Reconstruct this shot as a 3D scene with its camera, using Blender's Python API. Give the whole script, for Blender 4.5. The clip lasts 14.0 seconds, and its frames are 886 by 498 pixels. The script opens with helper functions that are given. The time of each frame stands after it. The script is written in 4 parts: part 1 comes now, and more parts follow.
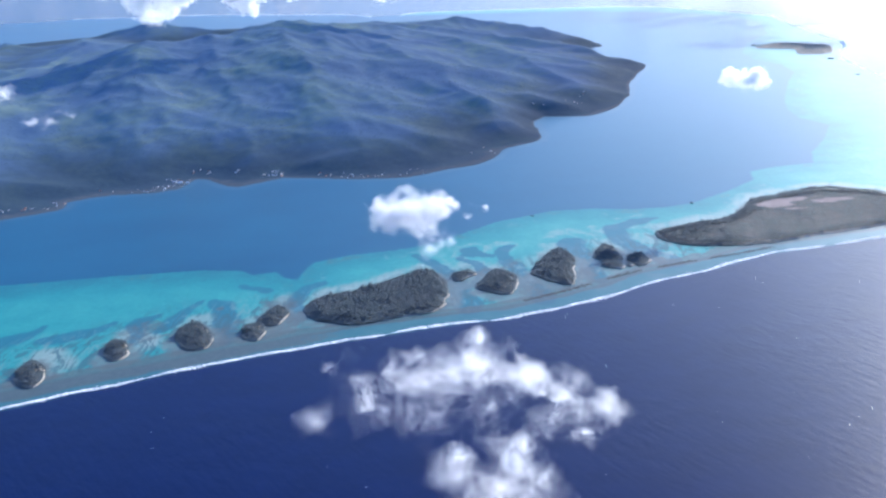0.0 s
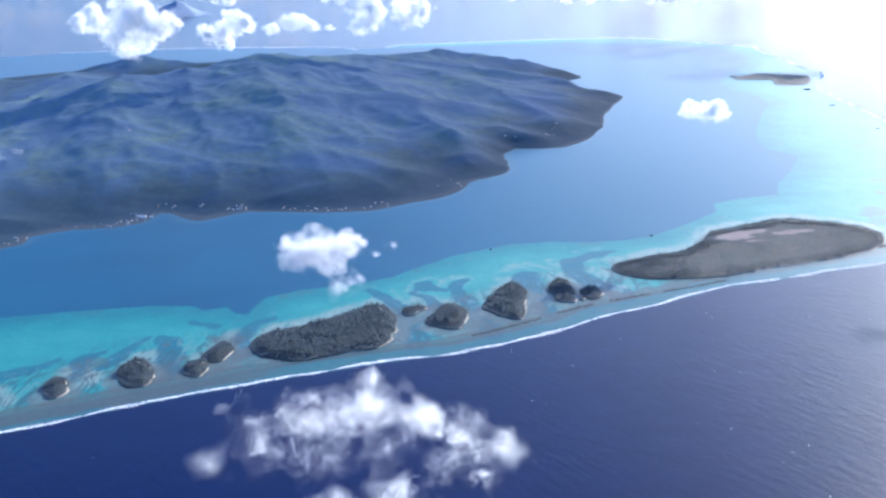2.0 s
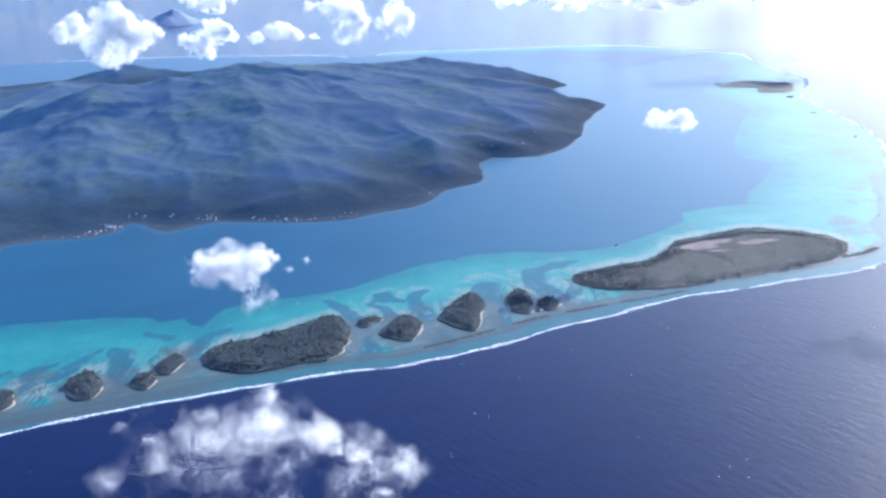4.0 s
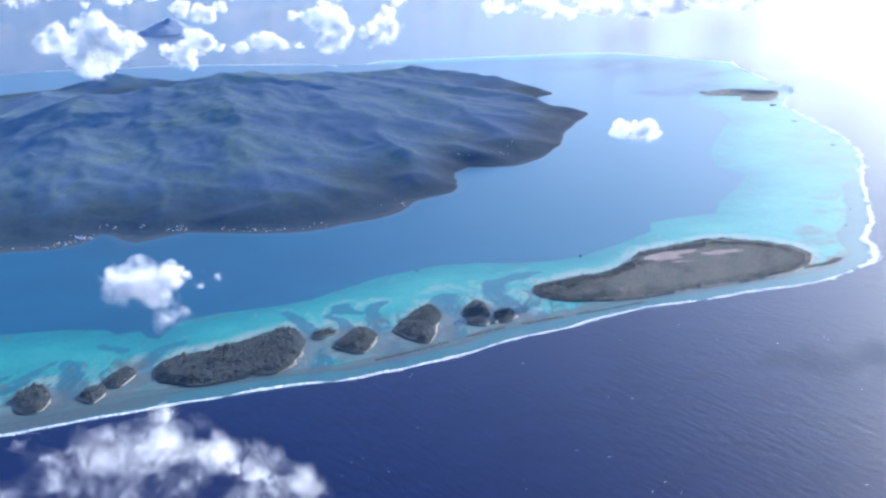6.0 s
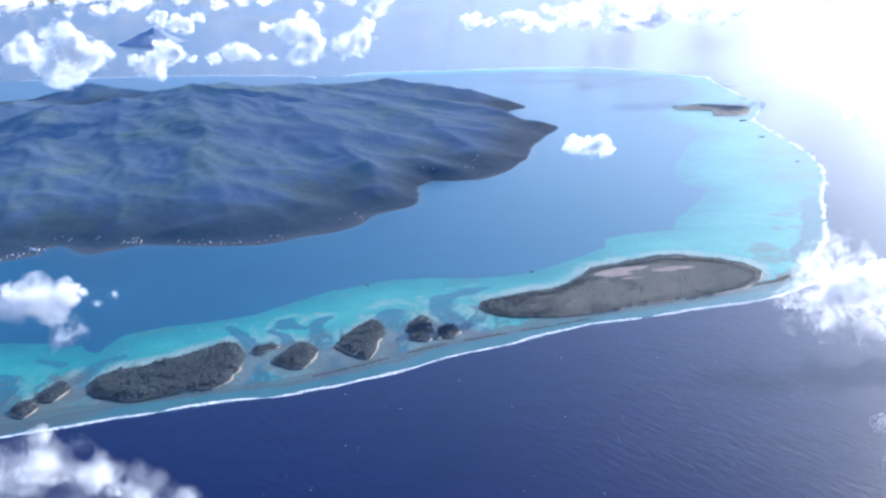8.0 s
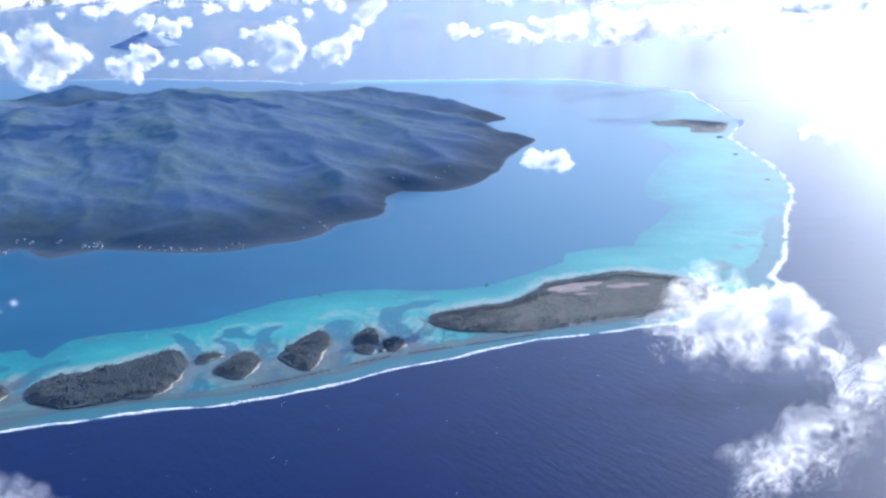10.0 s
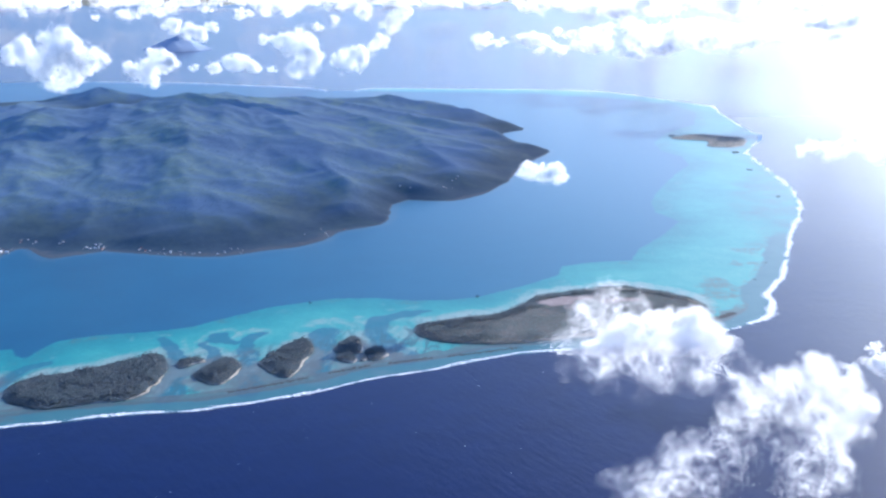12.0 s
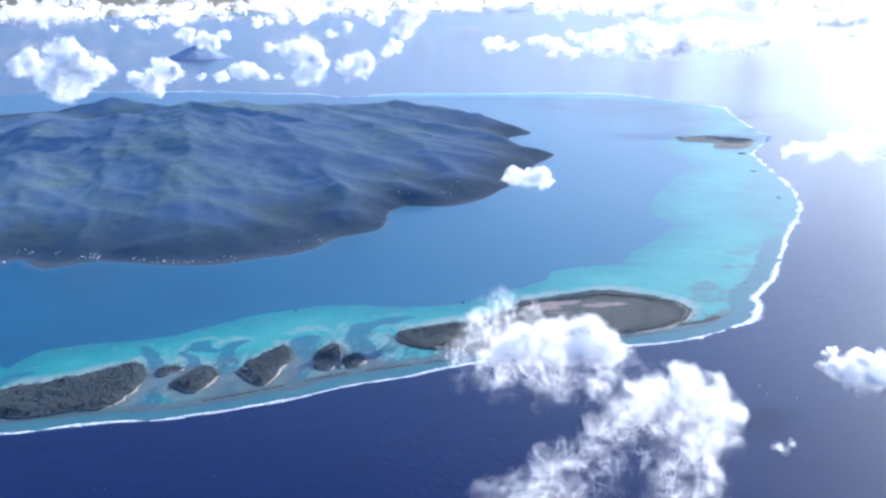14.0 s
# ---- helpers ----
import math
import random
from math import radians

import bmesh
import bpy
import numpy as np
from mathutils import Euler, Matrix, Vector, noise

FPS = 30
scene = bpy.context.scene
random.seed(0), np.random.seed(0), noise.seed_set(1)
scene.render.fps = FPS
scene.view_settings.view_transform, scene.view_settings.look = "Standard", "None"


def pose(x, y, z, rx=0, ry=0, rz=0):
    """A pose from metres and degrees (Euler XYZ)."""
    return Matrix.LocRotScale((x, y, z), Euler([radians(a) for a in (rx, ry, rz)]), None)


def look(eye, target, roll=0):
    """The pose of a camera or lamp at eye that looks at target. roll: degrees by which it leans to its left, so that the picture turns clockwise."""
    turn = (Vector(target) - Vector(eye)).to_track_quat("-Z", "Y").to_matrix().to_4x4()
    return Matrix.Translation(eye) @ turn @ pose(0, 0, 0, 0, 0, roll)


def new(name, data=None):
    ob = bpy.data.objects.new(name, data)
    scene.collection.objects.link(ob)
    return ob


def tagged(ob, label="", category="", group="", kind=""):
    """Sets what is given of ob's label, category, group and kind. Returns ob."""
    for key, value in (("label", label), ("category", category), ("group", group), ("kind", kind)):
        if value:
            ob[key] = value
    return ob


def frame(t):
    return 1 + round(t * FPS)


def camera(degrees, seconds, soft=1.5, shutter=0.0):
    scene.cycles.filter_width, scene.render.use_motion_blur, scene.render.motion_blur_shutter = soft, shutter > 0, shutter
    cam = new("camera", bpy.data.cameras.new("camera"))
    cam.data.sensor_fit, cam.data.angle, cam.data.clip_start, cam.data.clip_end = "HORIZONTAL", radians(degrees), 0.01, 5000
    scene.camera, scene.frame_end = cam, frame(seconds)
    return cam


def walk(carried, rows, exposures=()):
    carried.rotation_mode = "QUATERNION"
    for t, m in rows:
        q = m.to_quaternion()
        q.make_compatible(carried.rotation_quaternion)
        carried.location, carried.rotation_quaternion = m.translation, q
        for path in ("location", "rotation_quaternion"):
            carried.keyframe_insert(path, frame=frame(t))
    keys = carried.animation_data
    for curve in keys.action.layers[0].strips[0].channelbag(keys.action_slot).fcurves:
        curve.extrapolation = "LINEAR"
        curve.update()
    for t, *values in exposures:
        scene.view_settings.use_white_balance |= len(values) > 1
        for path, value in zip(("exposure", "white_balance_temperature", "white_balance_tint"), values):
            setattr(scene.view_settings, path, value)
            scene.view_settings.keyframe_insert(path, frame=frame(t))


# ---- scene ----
cam = camera(43.3, 14.0, soft=2.5)
PATH = [
    (0, (6.727, 0.31, 116.478), (6.67, 2.217, 115.878), -2.6),
    (0.5, (10.945, 0.995, 116.467), (10.887, 2.907, 115.883), -2.6),
    (1, (14.828, 1.342, 116.564), (14.771, 3.259, 115.995), -2.7),
    (1.5, (19.003, 1.942, 116.646), (18.946, 3.862, 116.089), -2.7),
    (2, (22.937, 2.93, 116.449), (22.88, 4.852, 115.901), -2.8),
    (2.5, (27.106, 3.172, 116.679), (27.048, 5.097, 116.137), -2.8),
    (3, (31.002, 3.705, 116.647), (30.942, 5.63, 116.108), -2.9),
    (5.5, (51.388, 6.243, 116.973), (51.311, 8.17, 116.444), -3.1),
    (6, (55.366, 6.593, 117.127), (55.288, 8.522, 116.603), -3.2),
    (6.5, (59.212, 7.142, 117.161), (59.133, 9.072, 116.643), -3.2),
    (7, (63.023, 7.816, 117.062), (62.946, 9.747, 116.548), -3.2),
    (7.5, (67.06, 8.598, 117.077), (66.989, 10.53, 116.567), -3.0),
    (8, (70.988, 9.265, 117.106), (70.925, 11.199, 116.601), -2.7),
    (8.5, (75.261, 9.538, 117.275), (75.208, 11.474, 116.774), -2.4),
    (9, (79.156, 9.787, 117.557), (79.112, 11.724, 117.059), -1.9),
    (11.5, (99.684, 12.342, 117.955), (99.591, 14.281, 117.475), -0.4),
    (12, (103.65, 12.621, 118.072), (103.528, 14.56, 117.596), -0.5),
    (12.5, (107.99, 12.723, 118.371), (107.842, 14.66, 117.898), -0.8),
    (13, (112.408, 13.527, 118.275), (112.243, 15.464, 117.804), -1.1),
    (13.5, (116.372, 13.429, 118.608), (116.199, 15.366, 118.139), -1.3),
    (14, (120.699, 14.264, 118.461), (120.523, 16.201, 117.993), -1.5),
]
walk(cam, [(t, look(eye, target, roll)) for t, eye, target, roll in PATH], exposures=((0, 0.82, 6400, 10), (14, 0.82, 6400, 10)))

# An atoll coast seen from an aircraft, laid out at about 1:14 (one unit is some 14 m on the ground).
# ---- world, sun ----
SUN_AZIMUTH, SUN_HEIGHT = 33.5, 22.0          # degrees clockwise from +y, degrees above the horizon
world = bpy.data.worlds.new("sky")
scene.world = world
world.use_nodes = True
wn = world.node_tree.nodes
sky = wn.new("ShaderNodeTexSky")
sky.sky_type, sky.sun_disc = "NISHITA", False
sky.sun_elevation, sky.sun_rotation = radians(SUN_HEIGHT), radians(SUN_AZIMUTH)
sky.altitude, sky.air_density, sky.dust_density, sky.ozone_density = 300, 1.1, 3.0, 5.0
wn["Background"].inputs["Strength"].default_value = 0.15
air_tint = wn.new("ShaderNodeMix")                   # clear maritime air, bluer than the model's default
air_tint.data_type, air_tint.blend_type = "RGBA", "MULTIPLY"
air_tint.inputs[0].default_value, air_tint.inputs[7].default_value = 1.0, (0.78, 0.97, 1.32, 1)
world.node_tree.links.new(sky.outputs["Color"], air_tint.inputs[6])
world.node_tree.links.new(air_tint.outputs[2], wn["Background"].inputs["Color"])
sun_data = bpy.data.lights.new("sun", "SUN")
sun_data.energy, sun_data.angle, sun_data.color = 4.4, radians(0.53), (1.0, 0.96, 0.9)
az, el = radians(SUN_AZIMUTH), radians(SUN_HEIGHT)
sun_way = Vector((math.sin(az) * math.cos(el), math.cos(az) * math.cos(el), math.sin(el)))
sun_lamp = new("sun", sun_data)
sun_lamp.matrix_world = look(sun_way * 100, (0, 0, 0))


# ---- materials ----
def material(name, rough=0.8, spec=0.3):
    m = bpy.data.materials.new(name)
    m.use_nodes = True
    b = m.node_tree.nodes["Principled BSDF"]
    b.inputs["Roughness"].default_value = rough
    b.inputs["Specular IOR Level"].default_value = spec
    return m, m.node_tree.nodes, m.node_tree.links, b


def place(n, l):
    """Object coordinates, for textures at world size."""
    return n.new("ShaderNodeTexCoord").outputs["Object"]


def noise_tex(n, l, at, scale, detail=5.0, rough=0.6, stretch=None, twist=0.0):
    t = n.new("ShaderNodeTexNoise")
    t.inputs["Distortion"].default_value = twist
    t.inputs["Scale"].default_value, t.inputs["Detail"].default_value, t.inputs["Roughness"].default_value = scale, detail, rough
    if stretch:
        mp = n.new("ShaderNodeMapping")
        mp.inputs["Scale"].default_value, mp.inputs["Rotation"].default_value = stretch[:3], (0, 0, radians(stretch[3]))
        l.new(at, mp.inputs["Vector"])
        at = mp.outputs["Vector"]
    l.new(at, t.inputs["Vector"])
    return t.outputs["Fac"]


def ramp(n, l, fac, stops):
    r = n.new("ShaderNodeValToRGB")
    e = r.color_ramp.elements
    while len(e) < len(stops):
        e.new(0.5)
    for k, (p, c) in enumerate(stops):
        e[k].position, e[k].color = p, (*c, 1)
    l.new(fac, r.inputs["Fac"])
    return r.outputs["Color"]


def mixc(n, l, fac, a, b, kind="MIX"):
    m = n.new("ShaderNodeMix")
    m.data_type, m.blend_type = "RGBA", kind
    for sock, v in ((m.inputs[0], fac), (m.inputs[6], a), (m.inputs[7], b)):
        if hasattr(v, "is_linked"):
            l.new(v, sock)
        elif isinstance(v, (int, float)):
            sock.default_value = v
        else:
            sock.default_value = (*v, 1)
    return m.outputs[2]


def calc(n, l, op, a, b=0.0, c=0.0):
    m = n.new("ShaderNodeMath")
    m.operation = op
    for sock, v in zip(m.inputs, (a, b, c)):
        if hasattr(v, "is_linked"):
            l.new(v, sock)
        else:
            sock.default_value = v
    return m.outputs[0]


def smooth(n, l, v, lo, hi):
    m = n.new("ShaderNodeMapRange")
    m.interpolation_type = "SMOOTHSTEP"
    l.new(v, m.inputs["Value"])
    m.inputs["From Min"].default_value, m.inputs["From Max"].default_value = lo, hi
    return m.outputs["Result"]


def bump(n, l, height, strength, distance, b):
    k = n.new("ShaderNodeBump")
    k.inputs["Strength"].default_value, k.inputs["Distance"].default_value = strength, distance
    l.new(height, k.inputs["Height"])
    l.new(k.outputs["Normal"], b.inputs["Normal"])


def attr(n, name):
    a = n.new("ShaderNodeAttribute")
    a.attribute_name = name
    return a.outputs["Fac"]


def sea_material():
    m, n, l, b = material("sea", 0.22, 0.27)
    at = place(n, l)
    fine = noise_tex(n, l, at, 0.55, 6, 0.65)
    mid = noise_tex(n, l, at, 0.09, 5, 0.6)
    streak = noise_tex(n, l, at, 0.16, 6, 0.65, (1.0, 0.45, 1, 22), 1.2)
    wob = calc(n, l, "ADD", calc(n, l, "MULTIPLY_ADD", fine, 0.60, -0.30), calc(n, l, "MULTIPLY_ADD", mid, 0.60, -0.30))
    ocean = ramp(n, l, mid, [(0.3, (0.0014, 0.0085, 0.050)), (0.7, (0.0022, 0.0110, 0.062))])
    lagoon = ramp(n, l, noise_tex(n, l, at, 0.02, 4, 0.5), [(0.3, (0.002, 0.068, 0.134)), (0.7, (0.004, 0.084, 0.154))])
    xyz = n.new("ShaderNodeSeparateXYZ")
    l.new(at, xyz.inputs[0])
    lagoon = mixc(n, l, smooth(n, l, calc(n, l, "MULTIPLY_ADD", mid, 60.0, xyz.outputs["X"]), -60, 260), lagoon, (0.016, 0.122, 0.196))     # paler to the east: sun glare and haze put into the water colour
    deep = mixc(n, l, attr(n, "lagoon"), ocean, lagoon)
    deep = mixc(n, l, calc(n, l, "MULTIPLY", smooth(n, l, calc(n, l, "ADD", attr(n, "fringe"), wob), 0.4, 1.0), 0.35), deep, (0.07, 0.13, 0.17))
    shoal = calc(n, l, "ADD", attr(n, "shoal"), wob)
    shallow = ramp(n, l, shoal, [(0.0, (0.008, 0.135, 0.162)), (0.35, (0.010, 0.196, 0.200)), (0.7, (0.030, 0.262, 0.240)), (1.0, (0.075, 0.310, 0.270))])
    edge = smooth(n, l, calc(n, l, "ADD", attr(n, "edge"), calc(n, l, "MULTIPLY", wob, 0.3)), 0.38, 0.56)
    col = mixc(n, l, edge, deep, shallow)
    sand = smooth(n, l, calc(n, l, "ADD", attr(n, "sand"), calc(n, l, "MULTIPLY_ADD", streak, 1.2, -0.6)), 0.25, 0.95)
    col = mixc(n, l, calc(n, l, "MULTIPLY", sand, 0.9), col, (0.25, 0.315, 0.28))
    chan = smooth(n, l, calc(n, l, "ADD", attr(n, "channel"), calc(n, l, "MULTIPLY_ADD", streak, 0.7, calc(n, l, "MULTIPLY_ADD", wob, 0.6, -0.35))), 0.2, 0.75)
    col = mixc(n, l, calc(n, l, "MULTIPLY", chan, 0.85), col, (0.010, 0.112, 0.158))
    plumes = noise_tex(n, l, at, 0.24, 6, 0.6, (1.0, 0.3, 1, 14), 1.6)
    plume = calc(n, l, "MULTIPLY", attr(n, "plume"), smooth(n, l, plumes, 0.47, 0.60))
    col = mixc(n, l, calc(n, l, "MULTIPLY", plume, 0.8), col, (0.036, 0.098, 0.112))
    pale = calc(n, l, "MULTIPLY", attr(n, "plume"), smooth(n, l, plumes, 0.47, 0.36))
    col = mixc(n, l, calc(n, l, "MULTIPLY", pale, 0.6), col, (0.16, 0.25, 0.23))
    silt = smooth(n, l, calc(n, l, "ADD", attr(n, "silt"), calc(n, l, "MULTIPLY_ADD", streak, 0.8, calc(n, l, "MULTIPLY_ADD", wob, 0.8, -0.4))), 0.3, 0.8)
    col = mixc(n, l, calc(n, l, "MULTIPLY", silt, 0.7), col, ramp(n, l, mid, [(0.3, (0.105, 0.140, 0.138)), (0.7, (0.165, 0.180, 0.165))]))
    flat = smooth(n, l, calc(n, l, "ADD", attr(n, "flat"), calc(n, l, "MULTIPLY", wob, 0.8)), 0.3, 0.7)
    col = mixc(n, l, calc(n, l, "MULTIPLY", flat, 0.8), col, ramp(n, l, mid, [(0.3, (0.032, 0.092, 0.125)), (0.7, (0.048, 0.115, 0.140))]))
    reef = smooth(n, l, calc(n, l, "ADD", attr(n, "reef"), calc(n, l, "MULTIPLY", wob, 1.5)), 0.3, 0.8)
    grit = noise_tex(n, l, at, 2.2, 4, 0.7)
    reef_col = ramp(n, l, calc(n, l, "MULTIPLY_ADD", grit, 0.5, calc(n, l, "MULTIPLY", fine, 0.5)), [(0.3, (0.048, 0.060, 0.068)), (0.55, (0.086, 0.094, 0.094)), (0.75, (0.150, 0.148, 0.132))])
    col = mixc(n, l, calc(n, l, "MULTIPLY", reef, 0.75), col, reef_col)
    l.new(col, b.inputs["Base Color"])
    b.inputs["IOR"].default_value = 1.33
    l.new(calc(n, l, "MULTIPLY_ADD", smooth(n, l, xyz.outputs["Y"], 600, 1300), -0.03, calc(n, l, "MULTIPLY_ADD", attr(n, "lagoon"), 0.07, 0.29)), b.inputs["Roughness"])
    # reflection raised far out, standing in for haze over the distant water
    l.new(calc(n, l, "MULTIPLY_ADD", smooth(n, l, xyz.outputs["Y"], 430, 1050), 0.69, calc(n, l, "MULTIPLY_ADD", attr(n, "lagoon"), 0.04, 0.125)), b.inputs["Specular IOR Level"])
    wind = n.new("ShaderNodeMapping")                    # long crests lying across the wind
    wind.vector_type = "TEXTURE"
    wind.inputs["Rotation"].default_value, wind.inputs["Scale"].default_value = (0, 0, radians(-58)), (2.6, 0.8, 1)
    l.new(at, wind.inputs["Vector"])
    swell = noise_tex(n, l, wind.outputs["Vector"], 0.42, 7, 0.64)
    calm = calc(n, l, "MULTIPLY_ADD", attr(n, "lagoon"), -0.8, 1.0)
    bump(n, l, calc(n, l, "MULTIPLY", swell, calc(n, l, "MULTIPLY", calm, smooth(n, l, noise_tex(n, l, at, 0.012, 4, 0.6), 0.25, 0.75))), 0.26, 0.6, b)
    return m


def ground_material(name, stops, scale, rough=0.9, bumpy=0.4, depth=0.5):
    m, n, l, b = material(name, rough, 0.2)
    at = place(n, l)
    big = noise_tex(n, l, at, scale, 6, 0.6)
    small = noise_tex(n, l, at, scale * 9, 5, 0.65)
    mix = calc(n, l, "MULTIPLY_ADD", small, 0.45, calc(n, l, "MULTIPLY", big, 0.55))
    l.new(ramp(n, l, mix, stops), b.inputs["Base Color"])
    bump(n, l, small, bumpy, depth, b)
    return m


def forest_material(name, stops):
    """Unbroken forest seen from far off, haze painted into its blues: patches of two sizes over a knobbly roof of
    crowns.
    """
    m, n, l, b = material(name, 0.95, 0.05)
    at = place(n, l)
    big = noise_tex(n, l, at, 0.022, 6, 0.62, None, 0.8)
    small = noise_tex(n, l, at, 0.22, 5, 0.65)
    mix = calc(n, l, "MULTIPLY_ADD", small, 0.3, calc(n, l, "MULTIPLY", big, 0.7))
    xyz = n.new("ShaderNodeSeparateXYZ")
    l.new(at, xyz.inputs[0])
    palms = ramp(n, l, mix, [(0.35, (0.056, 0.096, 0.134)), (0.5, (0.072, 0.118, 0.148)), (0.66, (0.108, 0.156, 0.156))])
    low = smooth(n, l, calc(n, l, "MULTIPLY_ADD", big, -14.0, calc(n, l, "ADD", xyz.outputs["Z"], 7.0)), 13.0, 2.0)     # coconut groves on the low ground, their colours blued for haze as well
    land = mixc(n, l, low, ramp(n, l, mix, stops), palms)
    shore = smooth(n, l, calc(n, l, "MULTIPLY_ADD", small, 0.5, xyz.outputs["Z"]), 0.62, 0.40)
    l.new(mixc(n, l, shore, land, (0.145, 0.155, 0.160)), b.inputs["Base Color"])
    b.inputs["Diffuse Roughness"].default_value = 1.0
    bump(n, l, small, 0.25, 1.0, b)
    return m


def leaf_material(name, a, c, ground=(0.10, 0.095, 0.08)):
    m, n, l, b = material(name, 0.75, 0.25)
    g = n.new("ShaderNodeNewGeometry")
    col = mixc(n, l, g.outputs["Random Per Island"], a, c)
    col = mixc(n, l, noise_tex(n, l, place(n, l), 0.12, 3), col, ground, "MIX")
    l.new(col, b.inputs["Base Color"])
    # blue sheen laid over the leaves in place of haze
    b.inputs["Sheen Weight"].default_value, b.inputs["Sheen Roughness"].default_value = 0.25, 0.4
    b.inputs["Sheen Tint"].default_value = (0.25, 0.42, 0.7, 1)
    lit, mx = n.new("ShaderNodeBsdfTranslucent"), n.new("ShaderNodeMixShader")
    mx.inputs["Fac"].default_value = 0.5
    l.new(col, lit.inputs["Color"])
    l.new(b.outputs[0], mx.inputs[1]), l.new(lit.outputs[0], mx.inputs[2])
    l.new(mx.outputs[0], n["Material Output"].inputs["Surface"])
    return m


def cloud_material(name, tint, through_=0.72):
    """Water droplets: white, letting about half of the light through."""
    m, n, l, b = material(name, 1.0, 0.0)
    n.remove(b)
    d, t, mx = n.new("ShaderNodeBsdfDiffuse"), n.new("ShaderNodeBsdfTranslucent"), n.new("ShaderNodeMixShader")
    d.inputs["Color"].default_value = t.inputs["Color"].default_value = (*tint, 1)
    mx.inputs["Fac"].default_value = through_
    l.new(d.outputs[0], mx.inputs[1]), l.new(t.outputs[0], mx.inputs[2])
    l.new(mx.outputs[0], n["Material Output"].inputs["Surface"])
    return m


def plain(name, colour, rough=0.7):
    m, n, l, b = material(name, rough, 0.3)
    tone = noise_tex(n, l, place(n, l), 1.5, 4)
    l.new(mixc(n, l, tone, tuple(0.8 * v for v in colour), tuple(min(1, 1.15 * v) for v in colour)), b.inputs["Base Color"])
    return m


SEA = sea_material()
# forest colours paled and blued: the air's haze is put into them
FOREST = forest_material("hazed_forest", [(0.36, (0.138, 0.216, 0.312)), (0.46, (0.156, 0.240, 0.320)), (0.53, (0.178, 0.264, 0.304)), (0.62, (0.232, 0.312, 0.280))])
# pale blue of the far peak is painted haze
FAR_SLOPES = ground_material("hazed_far_slopes", [(0.3, (0.22, 0.30, 0.42)), (0.7, (0.30, 0.37, 0.46))], 0.03, 0.95, 0.3, 1.0)
SAND = ground_material("coral_sand", [(0.3, (0.24, 0.21, 0.18)), (0.7, (0.46, 0.42, 0.36))], 0.2, 0.9, 0.3, 0.1)
SOIL = ground_material("bare_soil", [(0.3, (0.17, 0.14, 0.135)), (0.5, (0.25, 0.20, 0.195)), (0.72, (0.36, 0.31, 0.30))], 0.15, 0.95, 0.3, 0.1)
SCRUB = ground_material("scrub", [(0.3, (0.060, 0.090, 0.082)), (0.46, (0.092, 0.106, 0.098)), (0.62, (0.155, 0.134, 0.124))], 0.12, 0.95, 0.5, 0.2)
# leaf greens lightened and blued, haze over the islets painted in
PALMS = leaf_material("hazed_palm_leaves", (0.088, 0.142, 0.150), (0.164, 0.216, 0.210), (0.150, 0.160, 0.168))
RUBBLE = ground_material("reef_rubble", [(0.3, (0.05, 0.055, 0.06)), (0.7, (0.10, 0.10, 0.10))], 0.6, 0.9, 0.3, 0.1)
CLOUD = cloud_material("cloud", (0.985, 0.985, 0.99), 0.76)
# tree colours carry the same painted haze blue as the mountain slopes
WOODS = leaf_material("hazed_mountain_trees", (0.040, 0.086, 0.128), (0.070, 0.122, 0.132), (0.052, 0.106, 0.140))
FOAM = cloud_material("sea_foam", (0.95, 0.96, 0.97), 0.0)
ROOFS = [plain("white_roof", (0.75, 0.75, 0.74)), plain("red_roof", (0.35, 0.10, 0.07)), plain("grey_roof", (0.4, 0.42, 0.45))]
PLASTER = plain("pale_plaster", (0.62, 0.58, 0.52))
HULL = plain("dark_hull", (0.05, 0.055, 0.07), 0.4)


# ---- helpers for shapes ----
def lattice(ix, iy, seed):
    h = (ix * 374761393 + iy * 668265263 + seed * 1442695041) & 0xFFFFFFFF
    h = ((h ^ (h >> 13)) * 1274126177) & 0xFFFFFFFF
    return ((h ^ (h >> 16)) & 0xFFFF) / 65535.0


def value_noise(x, y, seed):
    ix, iy = np.floor(x).astype(np.int64), np.floor(y).astype(np.int64)
    u, v = x - ix, y - iy
    u, v = u * u * (3 - 2 * u), v * v * (3 - 2 * v)
    a, b = lattice(ix, iy, seed), lattice(ix + 1, iy, seed)
    c, d = lattice(ix, iy + 1, seed), lattice(ix + 1, iy + 1, seed)
    return (a * (1 - u) + b * u) * (1 - v) + (c * (1 - u) + d * u) * v


def fbm(x, y, size, octaves=5, seed=1, ridged=False):
    """Fractal noise 0 to 1 with features of that size."""
    total, amp, norm = 0.0, 1.0, 0.0
    x, y = np.asarray(x, float) / size, np.asarray(y, float) / size
    for k in range(octaves):
        s = value_noise(x + 17.3 * k, y - 9.1 * k, seed + k)
        if ridged:
            s = 1 - np.abs(2 * s - 1)
        total, norm = total + amp * s, norm + amp
        x, y, amp = 0.8 * x * 2 - 0.6 * y * 2, 0.6 * x * 2 + 0.8 * y * 2, amp * 0.5
    return total / norm


def to_line(x, y, line, closed=False):
    """Distance from points to a line of corners."""
    best = np.full(np.shape(x), 1e9)
    pts = list(line) + ([line[0]] if closed else [])
    for (ax, ay), (bx, by) in zip(pts, pts[1:]):
        dx, dy = bx - ax, by - ay
        s = np.clip(((x - ax) * dx + (y - ay) * dy) / (dx * dx + dy * dy + 1e-9), 0, 1)
        best = np.minimum(best, np.hypot(x - ax - s * dx, y - ay - s * dy))
    return best


